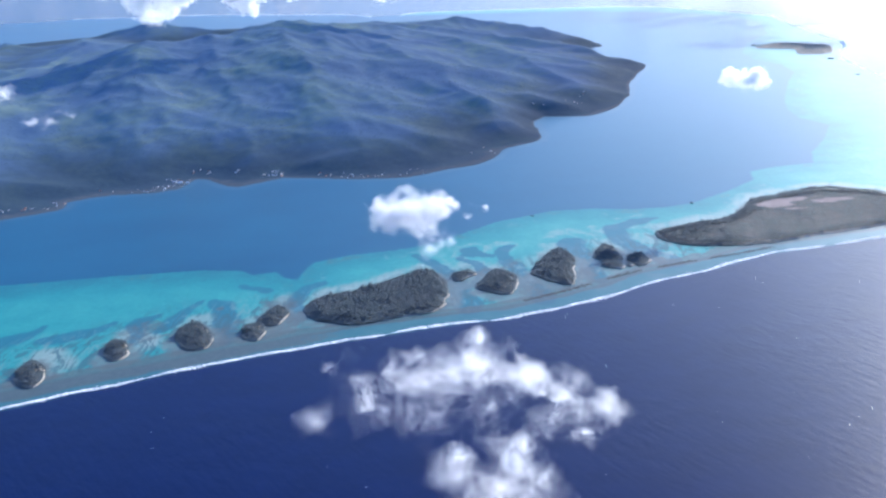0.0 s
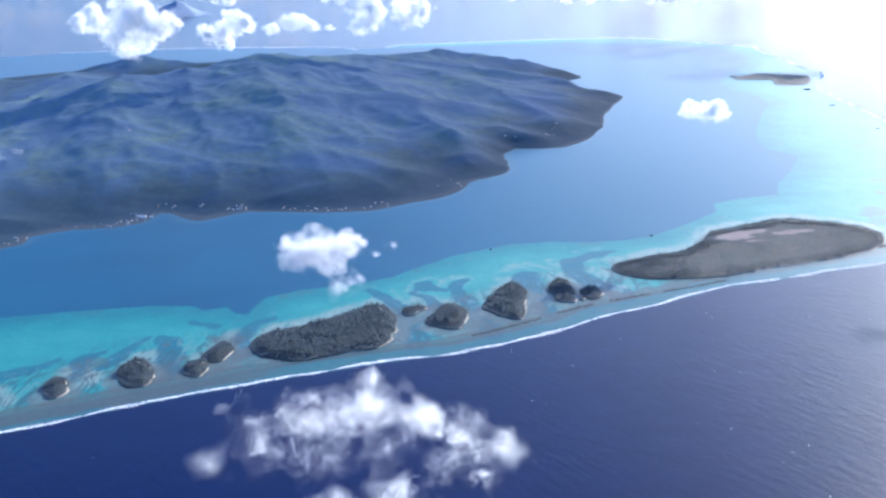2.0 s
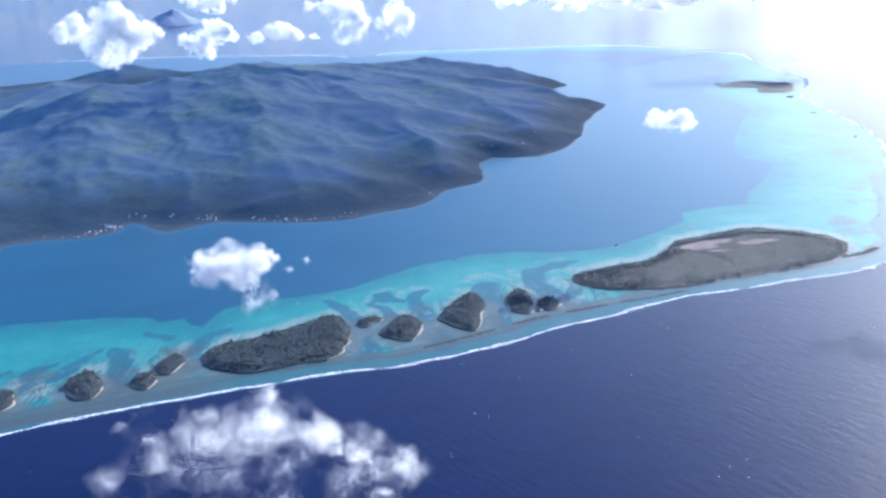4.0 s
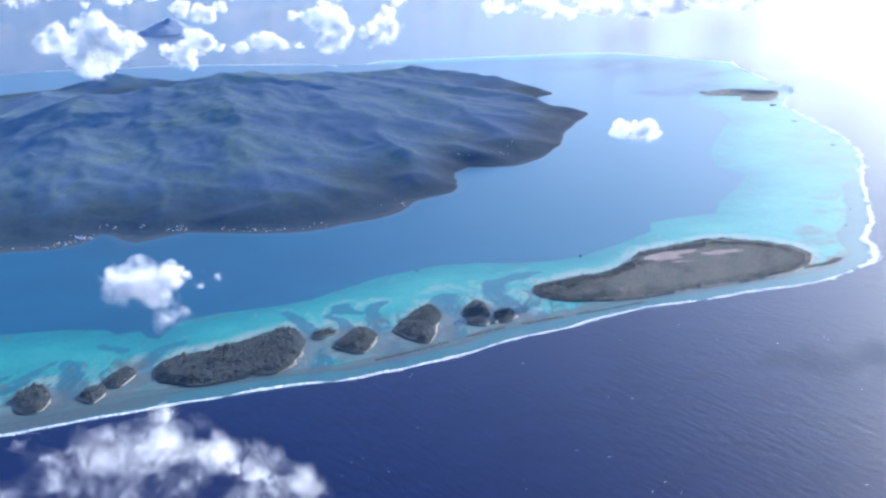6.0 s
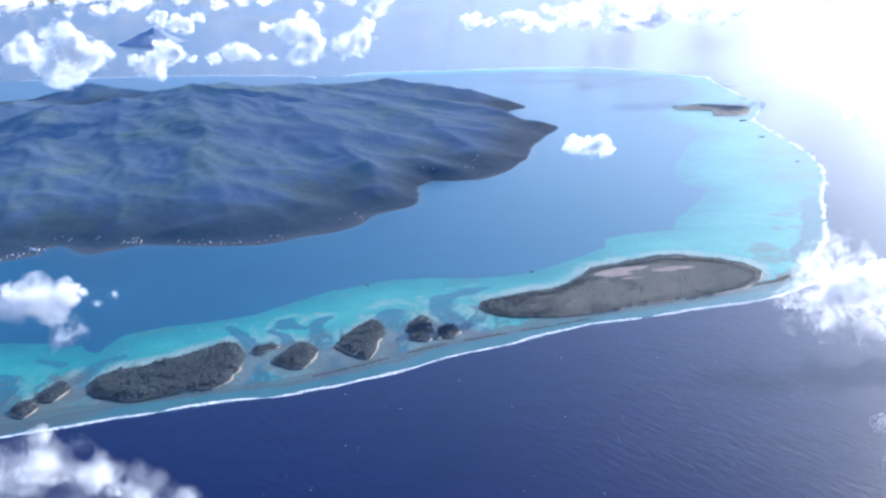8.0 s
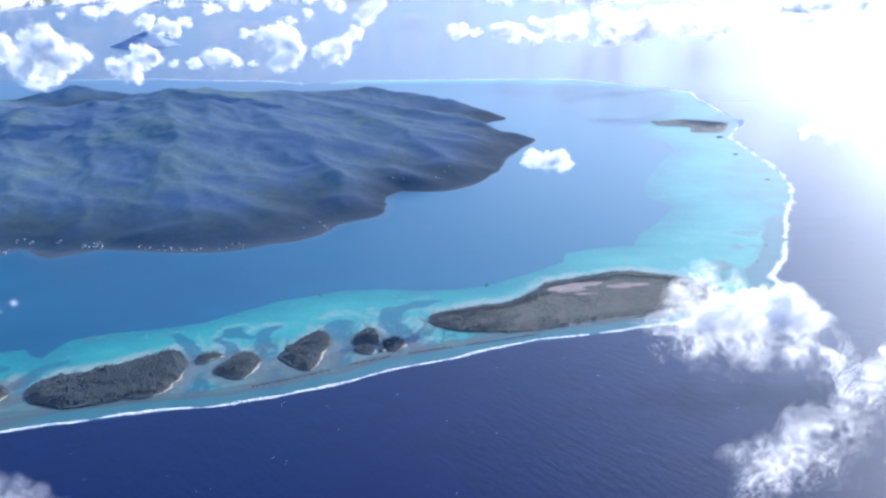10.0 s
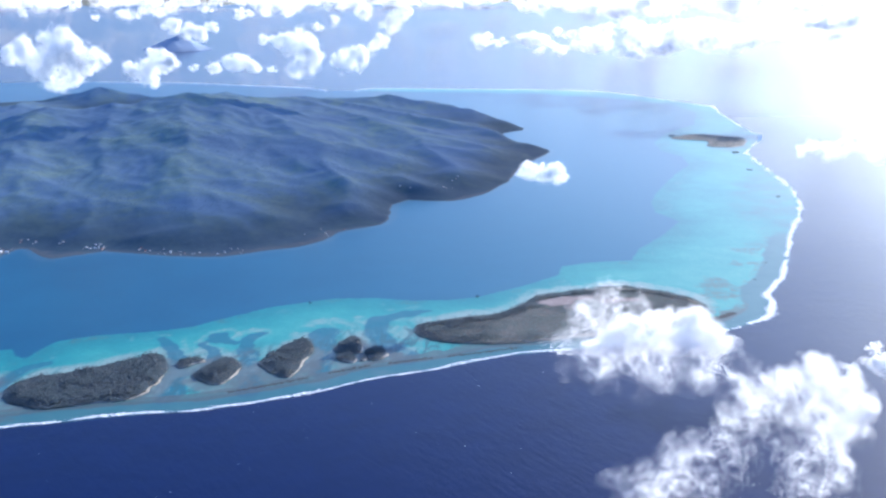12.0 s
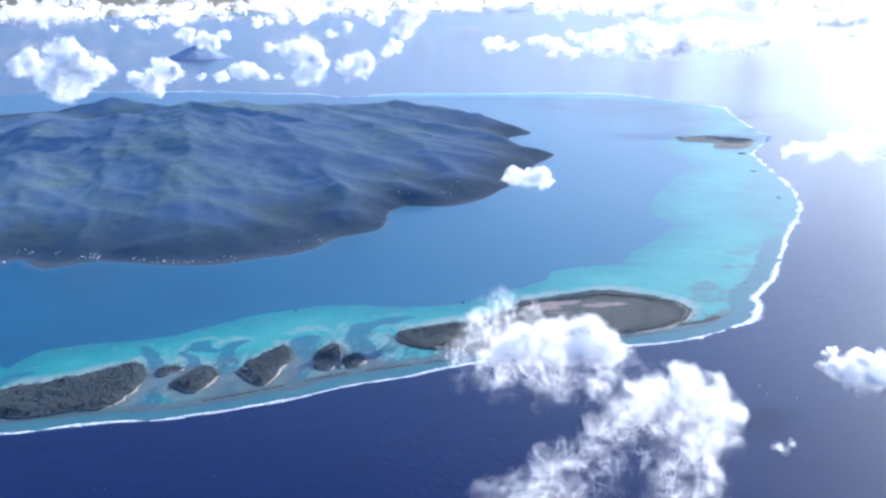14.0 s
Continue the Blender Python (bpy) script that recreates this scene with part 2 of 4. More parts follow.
def inside(x, y, poly):
    r = np.zeros(np.shape(x), bool)
    for (ax, ay), (bx, by) in zip(poly, list(poly[1:]) + [poly[0]]):
        if ay != by:
            r ^= ((ay > y) != (by > y)) & (x < (bx - ax) * (y - ay) / (by - ay) + ax)
    return r


def step(v, lo, hi):
    s = np.clip((v - lo) / (hi - lo), 0, 1)
    return s * s * (3 - 2 * s)


def curve_points(line, gap, closed=False):
    """A smooth line (Catmull-Rom) through the corners, at about that gap."""
    p = [np.array(q, float) for q in line]
    n = len(p)
    out = []
    for k in range(n if closed else n - 1):
        a, b, c, d = (p[(k + j) % n] if closed else p[min(max(k + j, 0), n - 1)] for j in (-1, 0, 1, 2))
        m = max(1, int(np.hypot(*(c - b)) / gap))
        for s in np.arange(m) / m:
            out.append(0.5 * (2 * b + (c - a) * s + (2 * a - 5 * b + 4 * c - d) * s ** 2 + (3 * b - a - 3 * c + d) * s ** 3))
    if not closed:
        out.append(p[-1])
    return np.array(out)


def mesh_object(name, verts, faces, mat, parent=None, smooth_shade=True):
    me = bpy.data.meshes.new(name)
    verts, faces = np.asarray(verts, np.float32), np.asarray(faces, np.int32)
    k = faces.shape[1]
    me.vertices.add(len(verts))
    me.vertices.foreach_set("co", verts.ravel())
    me.loops.add(faces.size)
    me.loops.foreach_set("vertex_index", faces.ravel())
    me.polygons.add(len(faces))
    me.polygons.foreach_set("loop_start", np.arange(0, faces.size, k, dtype=np.int32))
    me.polygons.foreach_set("use_smooth", np.full(len(faces), smooth_shade))
    me.update(calc_edges=True)
    me.validate()
    if mat:
        me.materials.append(mat)
    ob = new(name, me)
    ob.parent = parent
    return ob


def grid_faces(nx, ny):
    i = np.arange(nx * ny).reshape(ny, nx)
    return np.stack([i[:-1, :-1], i[:-1, 1:], i[1:, 1:], i[1:, :-1]], -1).reshape(-1, 4)


def ball(level):
    bm = bmesh.new()
    bmesh.ops.create_icosphere(bm, subdivisions=level, radius=1)
    v = np.array([q.co[:] for q in bm.verts])
    f = np.array([[q.index for q in face.verts] for face in bm.faces])
    bm.free()
    return v, f


BALL1 = ball(1)
GEM = (np.array([(1, 0, 0), (-1, 0, 0), (0, 1, 0), (0, -1, 0), (0, 0, 1), (0, 0, -1)], float),
       np.array([(0, 2, 4), (2, 1, 4), (1, 3, 4), (3, 0, 4)]))


def clumps(name, centres, sizes, mat, parent=None, shape=BALL1, rough=0.25, rng=None):
    """Many small uneven lumps in one mesh; sizes is (n, 3)."""
    rng = rng or np.random.default_rng(5)
    v, f = shape
    n = len(centres)
    turn = rng.uniform(0, 2 * math.pi, n)
    c, s = np.cos(turn)[:, None], np.sin(turn)[:, None]
    w = v[None] * (1 + rough * rng.uniform(-1, 1, (n, len(v), 1))) * np.asarray(sizes)[:, None, :]
    w = np.stack([w[..., 0] * c - w[..., 1] * s, w[..., 0] * s + w[..., 1] * c, w[..., 2]], -1) + np.asarray(centres)[:, None, :]
    faces = (f[None] + (np.arange(n) * len(v))[:, None, None]).reshape(-1, 3)
    return mesh_object(name, w.reshape(-1, 3), faces, mat, parent)


# ---- the plan ----
REEF = [(-420, 120), (-260, 185), (-150, 233), (-113, 251), (-88, 264), (-61, 277), (-32, 288), (-3, 298), (16, 302), (33, 310), (47, 318),
        (63, 330), (80, 338), (102, 352), (125, 359), (145, 366), (161, 371), (172, 376), (185, 387), (195, 398), (199, 410), (200, 423),
        (208, 442), (219, 474), (226, 501), (236, 535), (247, 567), (254, 595), (261, 642), (261, 679), (262, 758), (264, 779), (288, 850),
        (286, 884), (284, 982), (287, 1045), (249, 1106), (200, 1176), (132, 1201), (54, 1209), (-39, 1219), (-63, 1198)]
FAR_REEF = [(-93, 1195), (-121, 1228), (-183, 1254), (-286, 1292), (-450, 1310)]
LAGOON = REEF + FAR_REEF + [(-700, 1200), (-800, 700), (-700, 200)]
DROP = [(-420, 330), (-260, 338), (-151, 347), (-115, 353), (-85, 356), (-72, 354), (-67, 349), (-60, 352), (-56, 345), (-51, 342), (-50, 352),
        (-48, 360), (-36, 367), (-21, 371), (-7, 377), (5, 391), (16, 402), (25, 407), (37, 414), (52, 415), (67, 412), (80, 413), (92, 418),
        (108, 433), (123, 450), (125, 464), (137, 471), (155, 475), (160, 495), (173, 520), (186, 553), (177, 576), (178, 600), (184, 627),
        (192, 653), (204, 690), (216, 721), (217, 755), (206, 780), (206, 819), (222, 870), (250, 920), (262, 1000), (250, 1060), (200, 1110),
        (120, 1160), (20, 1180), (-63, 1190)]
SHOAL = REEF + DROP[::-1]
COAST = [(-185, 431), (-173, 438), (-164, 445), (-165, 456), (-149, 466), (-132, 466), (-122, 474), (-119, 491), (-113, 489), (-101, 474),
         (-96, 471), (-88, 478), (-78, 486), (-63, 483), (-41, 478), (-22, 478), (-6, 488), (7, 495), (17, 508), (22, 527), (40, 544), (41, 568),
         (40, 592), (47, 606), (70, 601), (87, 622), (100, 660), (107, 700), (117, 738), (129, 779), (112, 800), (92, 840), (98, 870), (112, 896),
         (70, 960), (20, 1040), (-60, 1090), (-180, 1130), (-330, 1120), (-460, 1030), (-540, 800), (-480, 600), (-380, 500), (-260, 430)]
COAST = [tuple(q) for q in curve_points(COAST, 9, True)]
ISLETS = {   # outline corners, height of the trees
    "a": [(-117, 272), (-116, 279), (-114, 280), (-110, 275), (-108, 269), (-109, 263), (-114, 266)],
    "b": [(-97, 286), (-97, 293), (-95, 294), (-91, 288), (-90, 282), (-92, 279), (-95, 282)],
    "c": [(-79, 295), (-78, 303), (-74, 304), (-69, 296), (-68, 289), (-70, 285), (-75, 287)],
    "d": [(-61, 298), (-60, 302), (-56, 302), (-54, 297), (-55, 291), (-59, 293)],
    "e": [(-58, 307), (-56, 311), (-54, 317), (-50, 313), (-50, 306), (-52, 302), (-56, 304)],
    "long": [(-45, 315), (-41, 323), (-31, 328), (-24, 334), (-16, 341), (-10, 346), (-4, 338), (-2, 327), (-3, 314), (-8, 308), (-17, 305), (-28, 301), (-35, 303), (-42, 308)],
    "f": [(-1, 340), (1, 343), (5, 345), (7, 342), (4, 338), (1, 336)],
    "g": [(7, 330), (11, 340), (14, 344), (19, 339), (20, 331), (17, 322), (11, 325)],
    "h": [(25, 342), (28, 352), (34, 362), (39, 357), (39, 344), (37, 329), (32, 331), (28, 336)],
    "i": [(47, 356), (49, 363), (52, 366), (55, 358), (55, 352), (49, 351)],
    "j": [(48, 348), (53, 349), (55, 346), (54, 342), (50, 344)],
    "k": [(57, 352), (61, 356), (64, 352), (64, 348), (60, 345)],
    "l": [(56, 346), (58, 347), (58, 345), (57, 344)],
    "great": [(71, 380), (78, 385), (86, 389), (97, 393), (106, 402), (113, 416), (121, 421), (133, 427), (144, 432), (155, 429), (167, 422),
              (174, 410), (174, 400), (168, 390), (159, 383), (143, 376), (123, 369), (103, 363), (92, 363), (81, 365), (73, 371)],
}
CLEARING = [(113, 410.5), (118, 414), (124, 417.5), (134, 419), (133, 415), (127, 412.5), (128, 409), (121, 406.5), (116, 407.5)]
OPENINGS = [[(136, 412), (140, 416), (147, 417), (152, 414.5), (146, 412.5), (142, 410)], [(122, 403.5), (126, 405), (131, 404), (126, 402.4)]]
CHANNELS = [   # darker passes between the islets: x, y, half width
    [(-14, 363, 1.5), (-8, 354, 3), (-2, 341, 3.6), (2, 327, 4.2), (5, 314, 5)],
    [(12, 362, 1.6), (6, 366, 2.6), (2, 367, 1.5)],
    [(20, 371, 1.6), (16, 365, 3.0), (17, 354, 3.4), (20, 342, 3.8), (24, 329, 4.2), (28, 319, 4.5)],
    [(38, 373, 3.0), (41, 371, 5.0), (43, 358, 4.8), (44, 345, 4.2), (46, 334, 3.5)],
    [(74, 400, 1.2), (65, 396, 3.0), (57, 386, 4.6), (58, 373, 5.0), (62, 361, 5.2), (70, 348, 5.0)],
    [(1, 362, 1.4), (6, 354, 2.4), (9, 343, 2.6), (6, 334, 2.2)],
    [(-42, 339, 1.6), (-47, 334, 2.8), (-49, 324, 3.2), (-46, 309, 3.4)],
    [(-75, 324, 2.0), (-71, 317, 4.5), (-67, 305, 4.6), (-64, 294, 3.5)],
    [(-79, 325, 1.4), (-82, 317, 3.2), (-85, 301, 3.0)],
    [(-90, 315, 1.4), (-94, 307, 3.6), (-90, 293, 2.6)],
    [(-101, 309, 1.4), (-106, 301, 3.0), (-113, 298, 3.0), (-119, 296, 2.0)],
    [(-122, 308, 1.6), (-126, 298, 4.0), (-132, 292, 4.0)],
    [(-68, 339, 1.6), (-59, 333, 2.2)]]


# ---- the sea: one sheet to the horizon ----
def spaced(*runs):
    """Coordinates from runs of (start, end, gap)."""
    return np.unique(np.concatenate([np.arange(a, b, g) for a, b, g in runs]))


def build_sea():
    far = 30 + 5000 * np.linspace(0, 1, 16) ** 1.8
    xs = np.concatenate([-far[::-1] - 420, spaced((-420, -150, 6), (-150, 215, 1.3), (215, 330, 2.4), (330, 420, 10)), far + 420])
    ys = np.concatenate([-far[::-1], spaced((0, 230, 12), (230, 480, 1.3), (480, 800, 2.6), (800, 1330, 5)), far + 1330])
    x, y = np.meshgrid(xs, ys)
    lagoon_in = inside(x, y, LAGOON)
    to_reef = to_line(x, y, REEF + FAR_REEF)
    in_shoal = inside(x, y, SHOAL)
    to_drop = to_line(x, y, DROP)
    isl = np.full(x.shape, 1e9)
    for poly in ISLETS.values():
        isl = np.minimum(isl, np.where(inside(x, y, poly), 0, to_line(x, y, poly, True)))
    wobble = fbm(x, y, 14, 4, 3) - 0.5
    edge = np.where(in_shoal, 0.5 + to_drop / 8, 0.5 - to_drop / 8)
    edge = edge * (1 - 0.35 * step(y, 860, 1000))
    edge = np.where(lagoon_in, np.clip(edge, 0, 1), np.clip(0.5 - to_reef / 3, 0, 1) * 0.9)
    # the flat is sandier towards the islets and by the drop-off, deeper in the wide western part
    west = step(-x, 30, 110)
    shoal = 0.25 + 0.4 * step(to_drop, 1, 22) + 0.35 * (fbm(x, y, 26, 4, 8) - 0.4) - 0.22 * west + 0.12 * step(y, 420, 450) * (1 - step(y, 460, 560)) - 0.12 * step(y, 480, 600)
    tail = np.full(x.shape, 1e9)
    for poly in ISLETS.values():
        sx, sy = x - 1.5 - 6 * wobble, y - 8
        tail = np.minimum(tail, np.where(inside(sx, sy, poly), 0, to_line(sx, sy, poly, True)))
    sand = np.maximum((1 - step(isl, 0.3, 3)) * 0.22, 0.75 * (1 - step(tail, 0, 8))) + 0.25 * (1 - step(np.abs(to_drop - 7), 0, 9)) * (1 - west)
    sand = np.where(in_shoal, sand + 0.2 * wobble, 0) * step(to_reef, 4, 16)
    crest = to_reef + 5 * wobble
    near = 1 - step(y, 470, 600)
    flat = np.where(lagoon_in, 1 - step(crest, 7, 13), 0.6 * (1 - step(to_reef, 0, 4))) * near
    flat = np.maximum(flat, 0.5 * step(to_drop, 14, 48) * step(y, 450, 520) * in_shoal + 0.3 * wobble * step(y, 450, 520))
    reef = 0.95 * (1 - step(np.abs(crest - 10.5), 1.5, 4.5)) + 0.65 * step(fbm(x, y, 8, 4, 31), 0.42, 0.62) * step(crest, 8, 11) * (1 - step(crest, 15, 28))
    reef = reef * (1 - 0.7 * step(x, 175, 195)) * near * lagoon_in + 0.2 * step(fbm(x, y, 30, 5, 21), 0.5, 0.66) * in_shoal * step(y, 430, 520)
    reef = np.maximum(reef, 0.6 * step(fbm(x, y, 9, 4, 35), 0.5, 0.68) * in_shoal * (1 - step(np.abs(to_reef - 32), 8, 26)) * (1 - step(x, 30, 70)) * near)
    reef = np.maximum(reef, 0.45 * step(fbm(x, y, 7, 4, 37), 0.54, 0.68) * in_shoal * (1 - step(to_drop, 3, 11)) * near)
    reef = np.maximum(reef, 0.7 * (1 - step(isl, 0.5, 6)) * step(fbm(x, y, 10, 4, 39), 0.34, 0.56) * near)
    reef = np.maximum(reef, 0.62 * in_shoal * step(crest, 9, 12) * (1 - step(to_reef + 14 * wobble, 22, 34)) * step(fbm(x, y, 13, 4, 43), 0.36, 0.6) * near)
    reef = np.maximum(reef, 0.95 * step(-x, 10, 60) * step(crest, 1.5, 4) * (1 - step(crest, 12, 19)) * near * lagoon_in)
    plume = in_shoal * step(to_reef, 9, 17) * (1 - step(to_reef + 18 * wobble, 32, 56)) * (1 - step(x, 70, 105)) * near
    fringe = (1 - step(to_line(x, y, COAST, True), 2, 9)) * lagoon_in
    lee = np.full(x.shape, 1e9)
    for poly in ISLETS.values():
        sx, sy = x - 2.0 + 4 * wobble, y + 5
        lee = np.minimum(lee, np.where(inside(sx, sy, poly), 0, to_line(sx, sy, poly, True)))
    silt = (1 - step(lee, 0, 8)) * in_shoal * step(crest, 9, 13) * (1 - step(x, 60, 90)) * near
    # passes scoured between the islets, with pale sand thrown up along their banks
    chan, bank = np.zeros(x.shape), np.zeros(x.shape)
    vx, vy = x + 5 * wobble, y + 9 * (fbm(x, y, 12, 4, 5) - 0.5)
    for line in CHANNELS:
        for (ax, ay, aw), (bx, by, bw) in zip(line, line[1:]):
            dx, dy = bx - ax, (by - ay)
            t = np.clip(((vx - ax) * dx + (vy - ay) * dy) / (dx * dx + dy * dy), 0, 1)
            d = np.hypot(vx - ax - t * dx, (vy - ay - t * dy) * 0.55) / (aw + t * (bw - aw))
            chan = np.maximum(chan, (1 - step(d, 0.45, 1.25)) * (0.8 + 0.2 * step(ax, -45, -30)))
            bank = np.maximum(bank, (1 - step(np.abs(d - 1.8), 0.1, 0.9)) * step(ay + t * dy, 300, 345))
    sand = np.where(in_shoal, np.maximum(sand, 0.58 * bank * step(fbm(x, y, 11, 3, 27), 0.33, 0.55) * (1 - west)), 0)
    ob = mesh_object("water", np.stack([x, y, np.zeros(x.shape)], -1).reshape(-1, 3), grid_faces(len(xs), len(ys)), SEA)
    for name, v in (("lagoon", lagoon_in * step(to_reef, 0, 3)), ("edge", edge), ("shoal", shoal), ("sand", sand), ("reef", reef), ("channel", chan), ("flat", flat), ("fringe", fringe), ("silt", silt), ("plume", plume)):
        ob.data.attributes.new(name, "FLOAT", "POINT").data.foreach_set("value", np.asarray(v, np.float32).ravel())
    tagged(ob, "deep navy ocean, blue lagoon and turquoise coral shallows", "sea", kind="structure")


build_sea()


# ---- the high island ----
RIDGES = [[(-122, 765, 40), (-141, 760, 32), (-165, 750, 33), (-176, 745, 29), (-203, 728, 34.5), (-211, 705, 26), (-235, 690, 21), (-265, 660, 21), (-330, 690, 12)],
          [(-122, 765, 40), (-117, 800, 34), (-95, 840, 28), (-77, 880, 24.5), (-66, 930, 23), (-50, 935, 19), (-32, 940, 18), (0, 957, 20), (38, 948, 13), (67, 930, 10), (104, 900, 7)],
          [(-117, 800, 34), (-124, 900, 28.5), (-150, 980, 15), (-217, 1050, 6), (-286, 1060, 16), (-331, 1060, 8)],
          [(-122, 765, 40), (-100, 690, 31), (-78, 620, 24), (-62, 560, 14), (-48, 505, 4)],
          [(-95, 840, 28), (-45, 740, 24), (-8, 670, 18), (10, 600, 11), (25, 550, 4)],
          [(-75, 890, 24), (0, 800, 21), (45, 730, 14), (75, 650, 7)],
          [(-52, 930, 21), (30, 855, 15), (85, 812, 10), (122, 784, 7)],
          [(-203, 728, 34), (-185, 650, 26), (-165, 590, 19), (-150, 520, 8)],
          [(-165, 750, 33), (-140, 660, 23), (-118, 590, 16), (-100, 510, 5)],
          [(-265, 660, 21), (-245, 590, 20), (-225, 520, 11), (-200, 450, 3)],
          [(-330, 690, 12), (-300, 780, 11), (-298, 900, 17), (-337, 1000, 9)],
          [(-300, 780, 13), (-370, 800, 10), (-450, 780, 6)],
          [(-330, 690, 14), (-370, 850, 9), (-397, 980, 10), (-361, 960, 6), (-337, 1000, 8), (-300, 1050, 6)]]


def spurs(lines):
    """The ridge lines as segments, with side spurs running down from them and lesser ones from those."""
    rng = random.Random(8)
    segs, level = [], [(line, 0) for line in lines]
    while level:
        line, depth = level.pop()
        segs += list(zip(line, line[1:]))
        if depth == 1:
            continue
        for (ax, ay, az_), (bx, by, bz) in zip(line, line[1:]):
            length = math.hypot(bx - ax, by - ay)
            for k in range(max(1, max(1, round(length / 22)))):
                s = rng.random()
                top = az_ + s * (bz - az_)
                if top < 5:
                    continue
                turn = math.atan2(by - ay, bx - ax) + rng.choice((-1, 1)) * rng.uniform(0.8, 1.5)
                reach, x, y, z = (16 + top) * rng.uniform(1.1, 2.0), ax + s * (bx - ax), ay + s * (by - ay), top * 0.97
                child = [(x, y, z)]
                for m in range(3):
                    turn += rng.uniform(-0.35, 0.35)
                    x, y, z = x + reach / 3 * math.cos(turn), y + reach / 3 * math.sin(turn), z - top * rng.uniform(0.09, 0.2)
                    child.append((x, y, max(z, 0)))
                level.append((child, depth + 1))
    return segs


SPURS = spurs(RIDGES)


def ridge_height(x, y, segs, firm, fall):
    h = np.zeros(np.shape(x))
    for (ax, ay, az_), (bx, by, bz) in segs:
        dx, dy = bx - ax, by - ay
        s = np.clip(((x - ax) * dx + (y - ay) * dy) / (dx * dx + dy * dy), 0, 1)
        d = np.hypot(x - ax - s * dx, y - ay - s * dy)
        top = az_ + s * (bz - az_)
        h = np.logaddexp(h, firm * (top - fall * d + 0.0006 * np.minimum(d, 110) ** 2))
    return h / firm


CRESTS = [q for line in RIDGES for q in zip(line, line[1:])]


def land_height(x, y):
    wx, wy = 16 * (fbm(x, y, 40, 4, 41) - 0.5), 16 * (fbm(x, y, 40, 4, 47) - 0.5)
    h = 0.6 * (ridge_height(x + wx, y + wy, SPURS, 0.66, 0.31) - 1.1) + 0.4 * ridge_height(x + wx, y + wy, CRESTS, 0.4, 0.24) - 0.8
    sd = np.where(inside(x, y, COAST), 1, -1) * to_line(x, y, COAST, True)
    sd = sd + 3 * (fbm(x, y, 12, 4, 51) - 0.5)
    h = h * (0.96 + 0.08 * fbm(x, y, 26, 4, 61, True)) + (0.25 * (fbm(x, y, 7, 4, 71) - 0.5) + 0.35 * (fbm(x + wx, y + wy, 19, 4, 73, True) - 0.5)) * step(h, 1, 9)
    h = h + 1.6 * (fbm(x, y, 13, 3, 77, True) - 0.55) * step(h, 14, 28)
    # gullies and spurs worn down the seaward flanks
    vx, vy = x + 1.6 * wx + 0.30 * (y - 600), 0.33 * (y + wy)
    h = h + 4.6 * (fbm(vx, vy, 34, 3, 79, True) - 0.55) * step(h, 2, 15)
    rise = step(sd, -5, 17)
    return np.where(sd > 0, 0.12 + np.maximum(h, 0) * rise + 0.03 * np.minimum(sd, 30), np.maximum(-2, 0.12 + 0.25 * sd))


def build_island():
    xs = spaced((-560, -330, 6), (-330, 150, 1.9))
    ys = spaced((425, 820, 1.9), (820, 1150, 3.5))
    x, y = np.meshgrid(xs, ys)
    z = land_height(x, y)
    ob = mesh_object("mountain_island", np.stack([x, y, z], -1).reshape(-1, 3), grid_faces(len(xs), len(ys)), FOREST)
    rng = np.random.default_rng(44)
    p = rng.uniform((-260, 432), (130, 690), (16000, 2))
    tz = land_height(p[:, 0], p[:, 1])
    keep = (tz > 0.6) & (rng.uniform(0, 1, len(p)) < 0.35 + 0.65 * step(fbm(p[:, 0], p[:, 1], 14, 4, 46), 0.35, 0.6))
    p, tz = p[keep], tz[keep]
    size = rng.uniform(0.25, 0.6, len(p))
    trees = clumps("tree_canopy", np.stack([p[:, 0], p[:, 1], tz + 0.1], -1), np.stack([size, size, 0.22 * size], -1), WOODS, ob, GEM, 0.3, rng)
    tagged(trees, kind="stuff")
    tagged(ob, "steep forested volcanic island with ridges and a village shore", "island")


build_island()


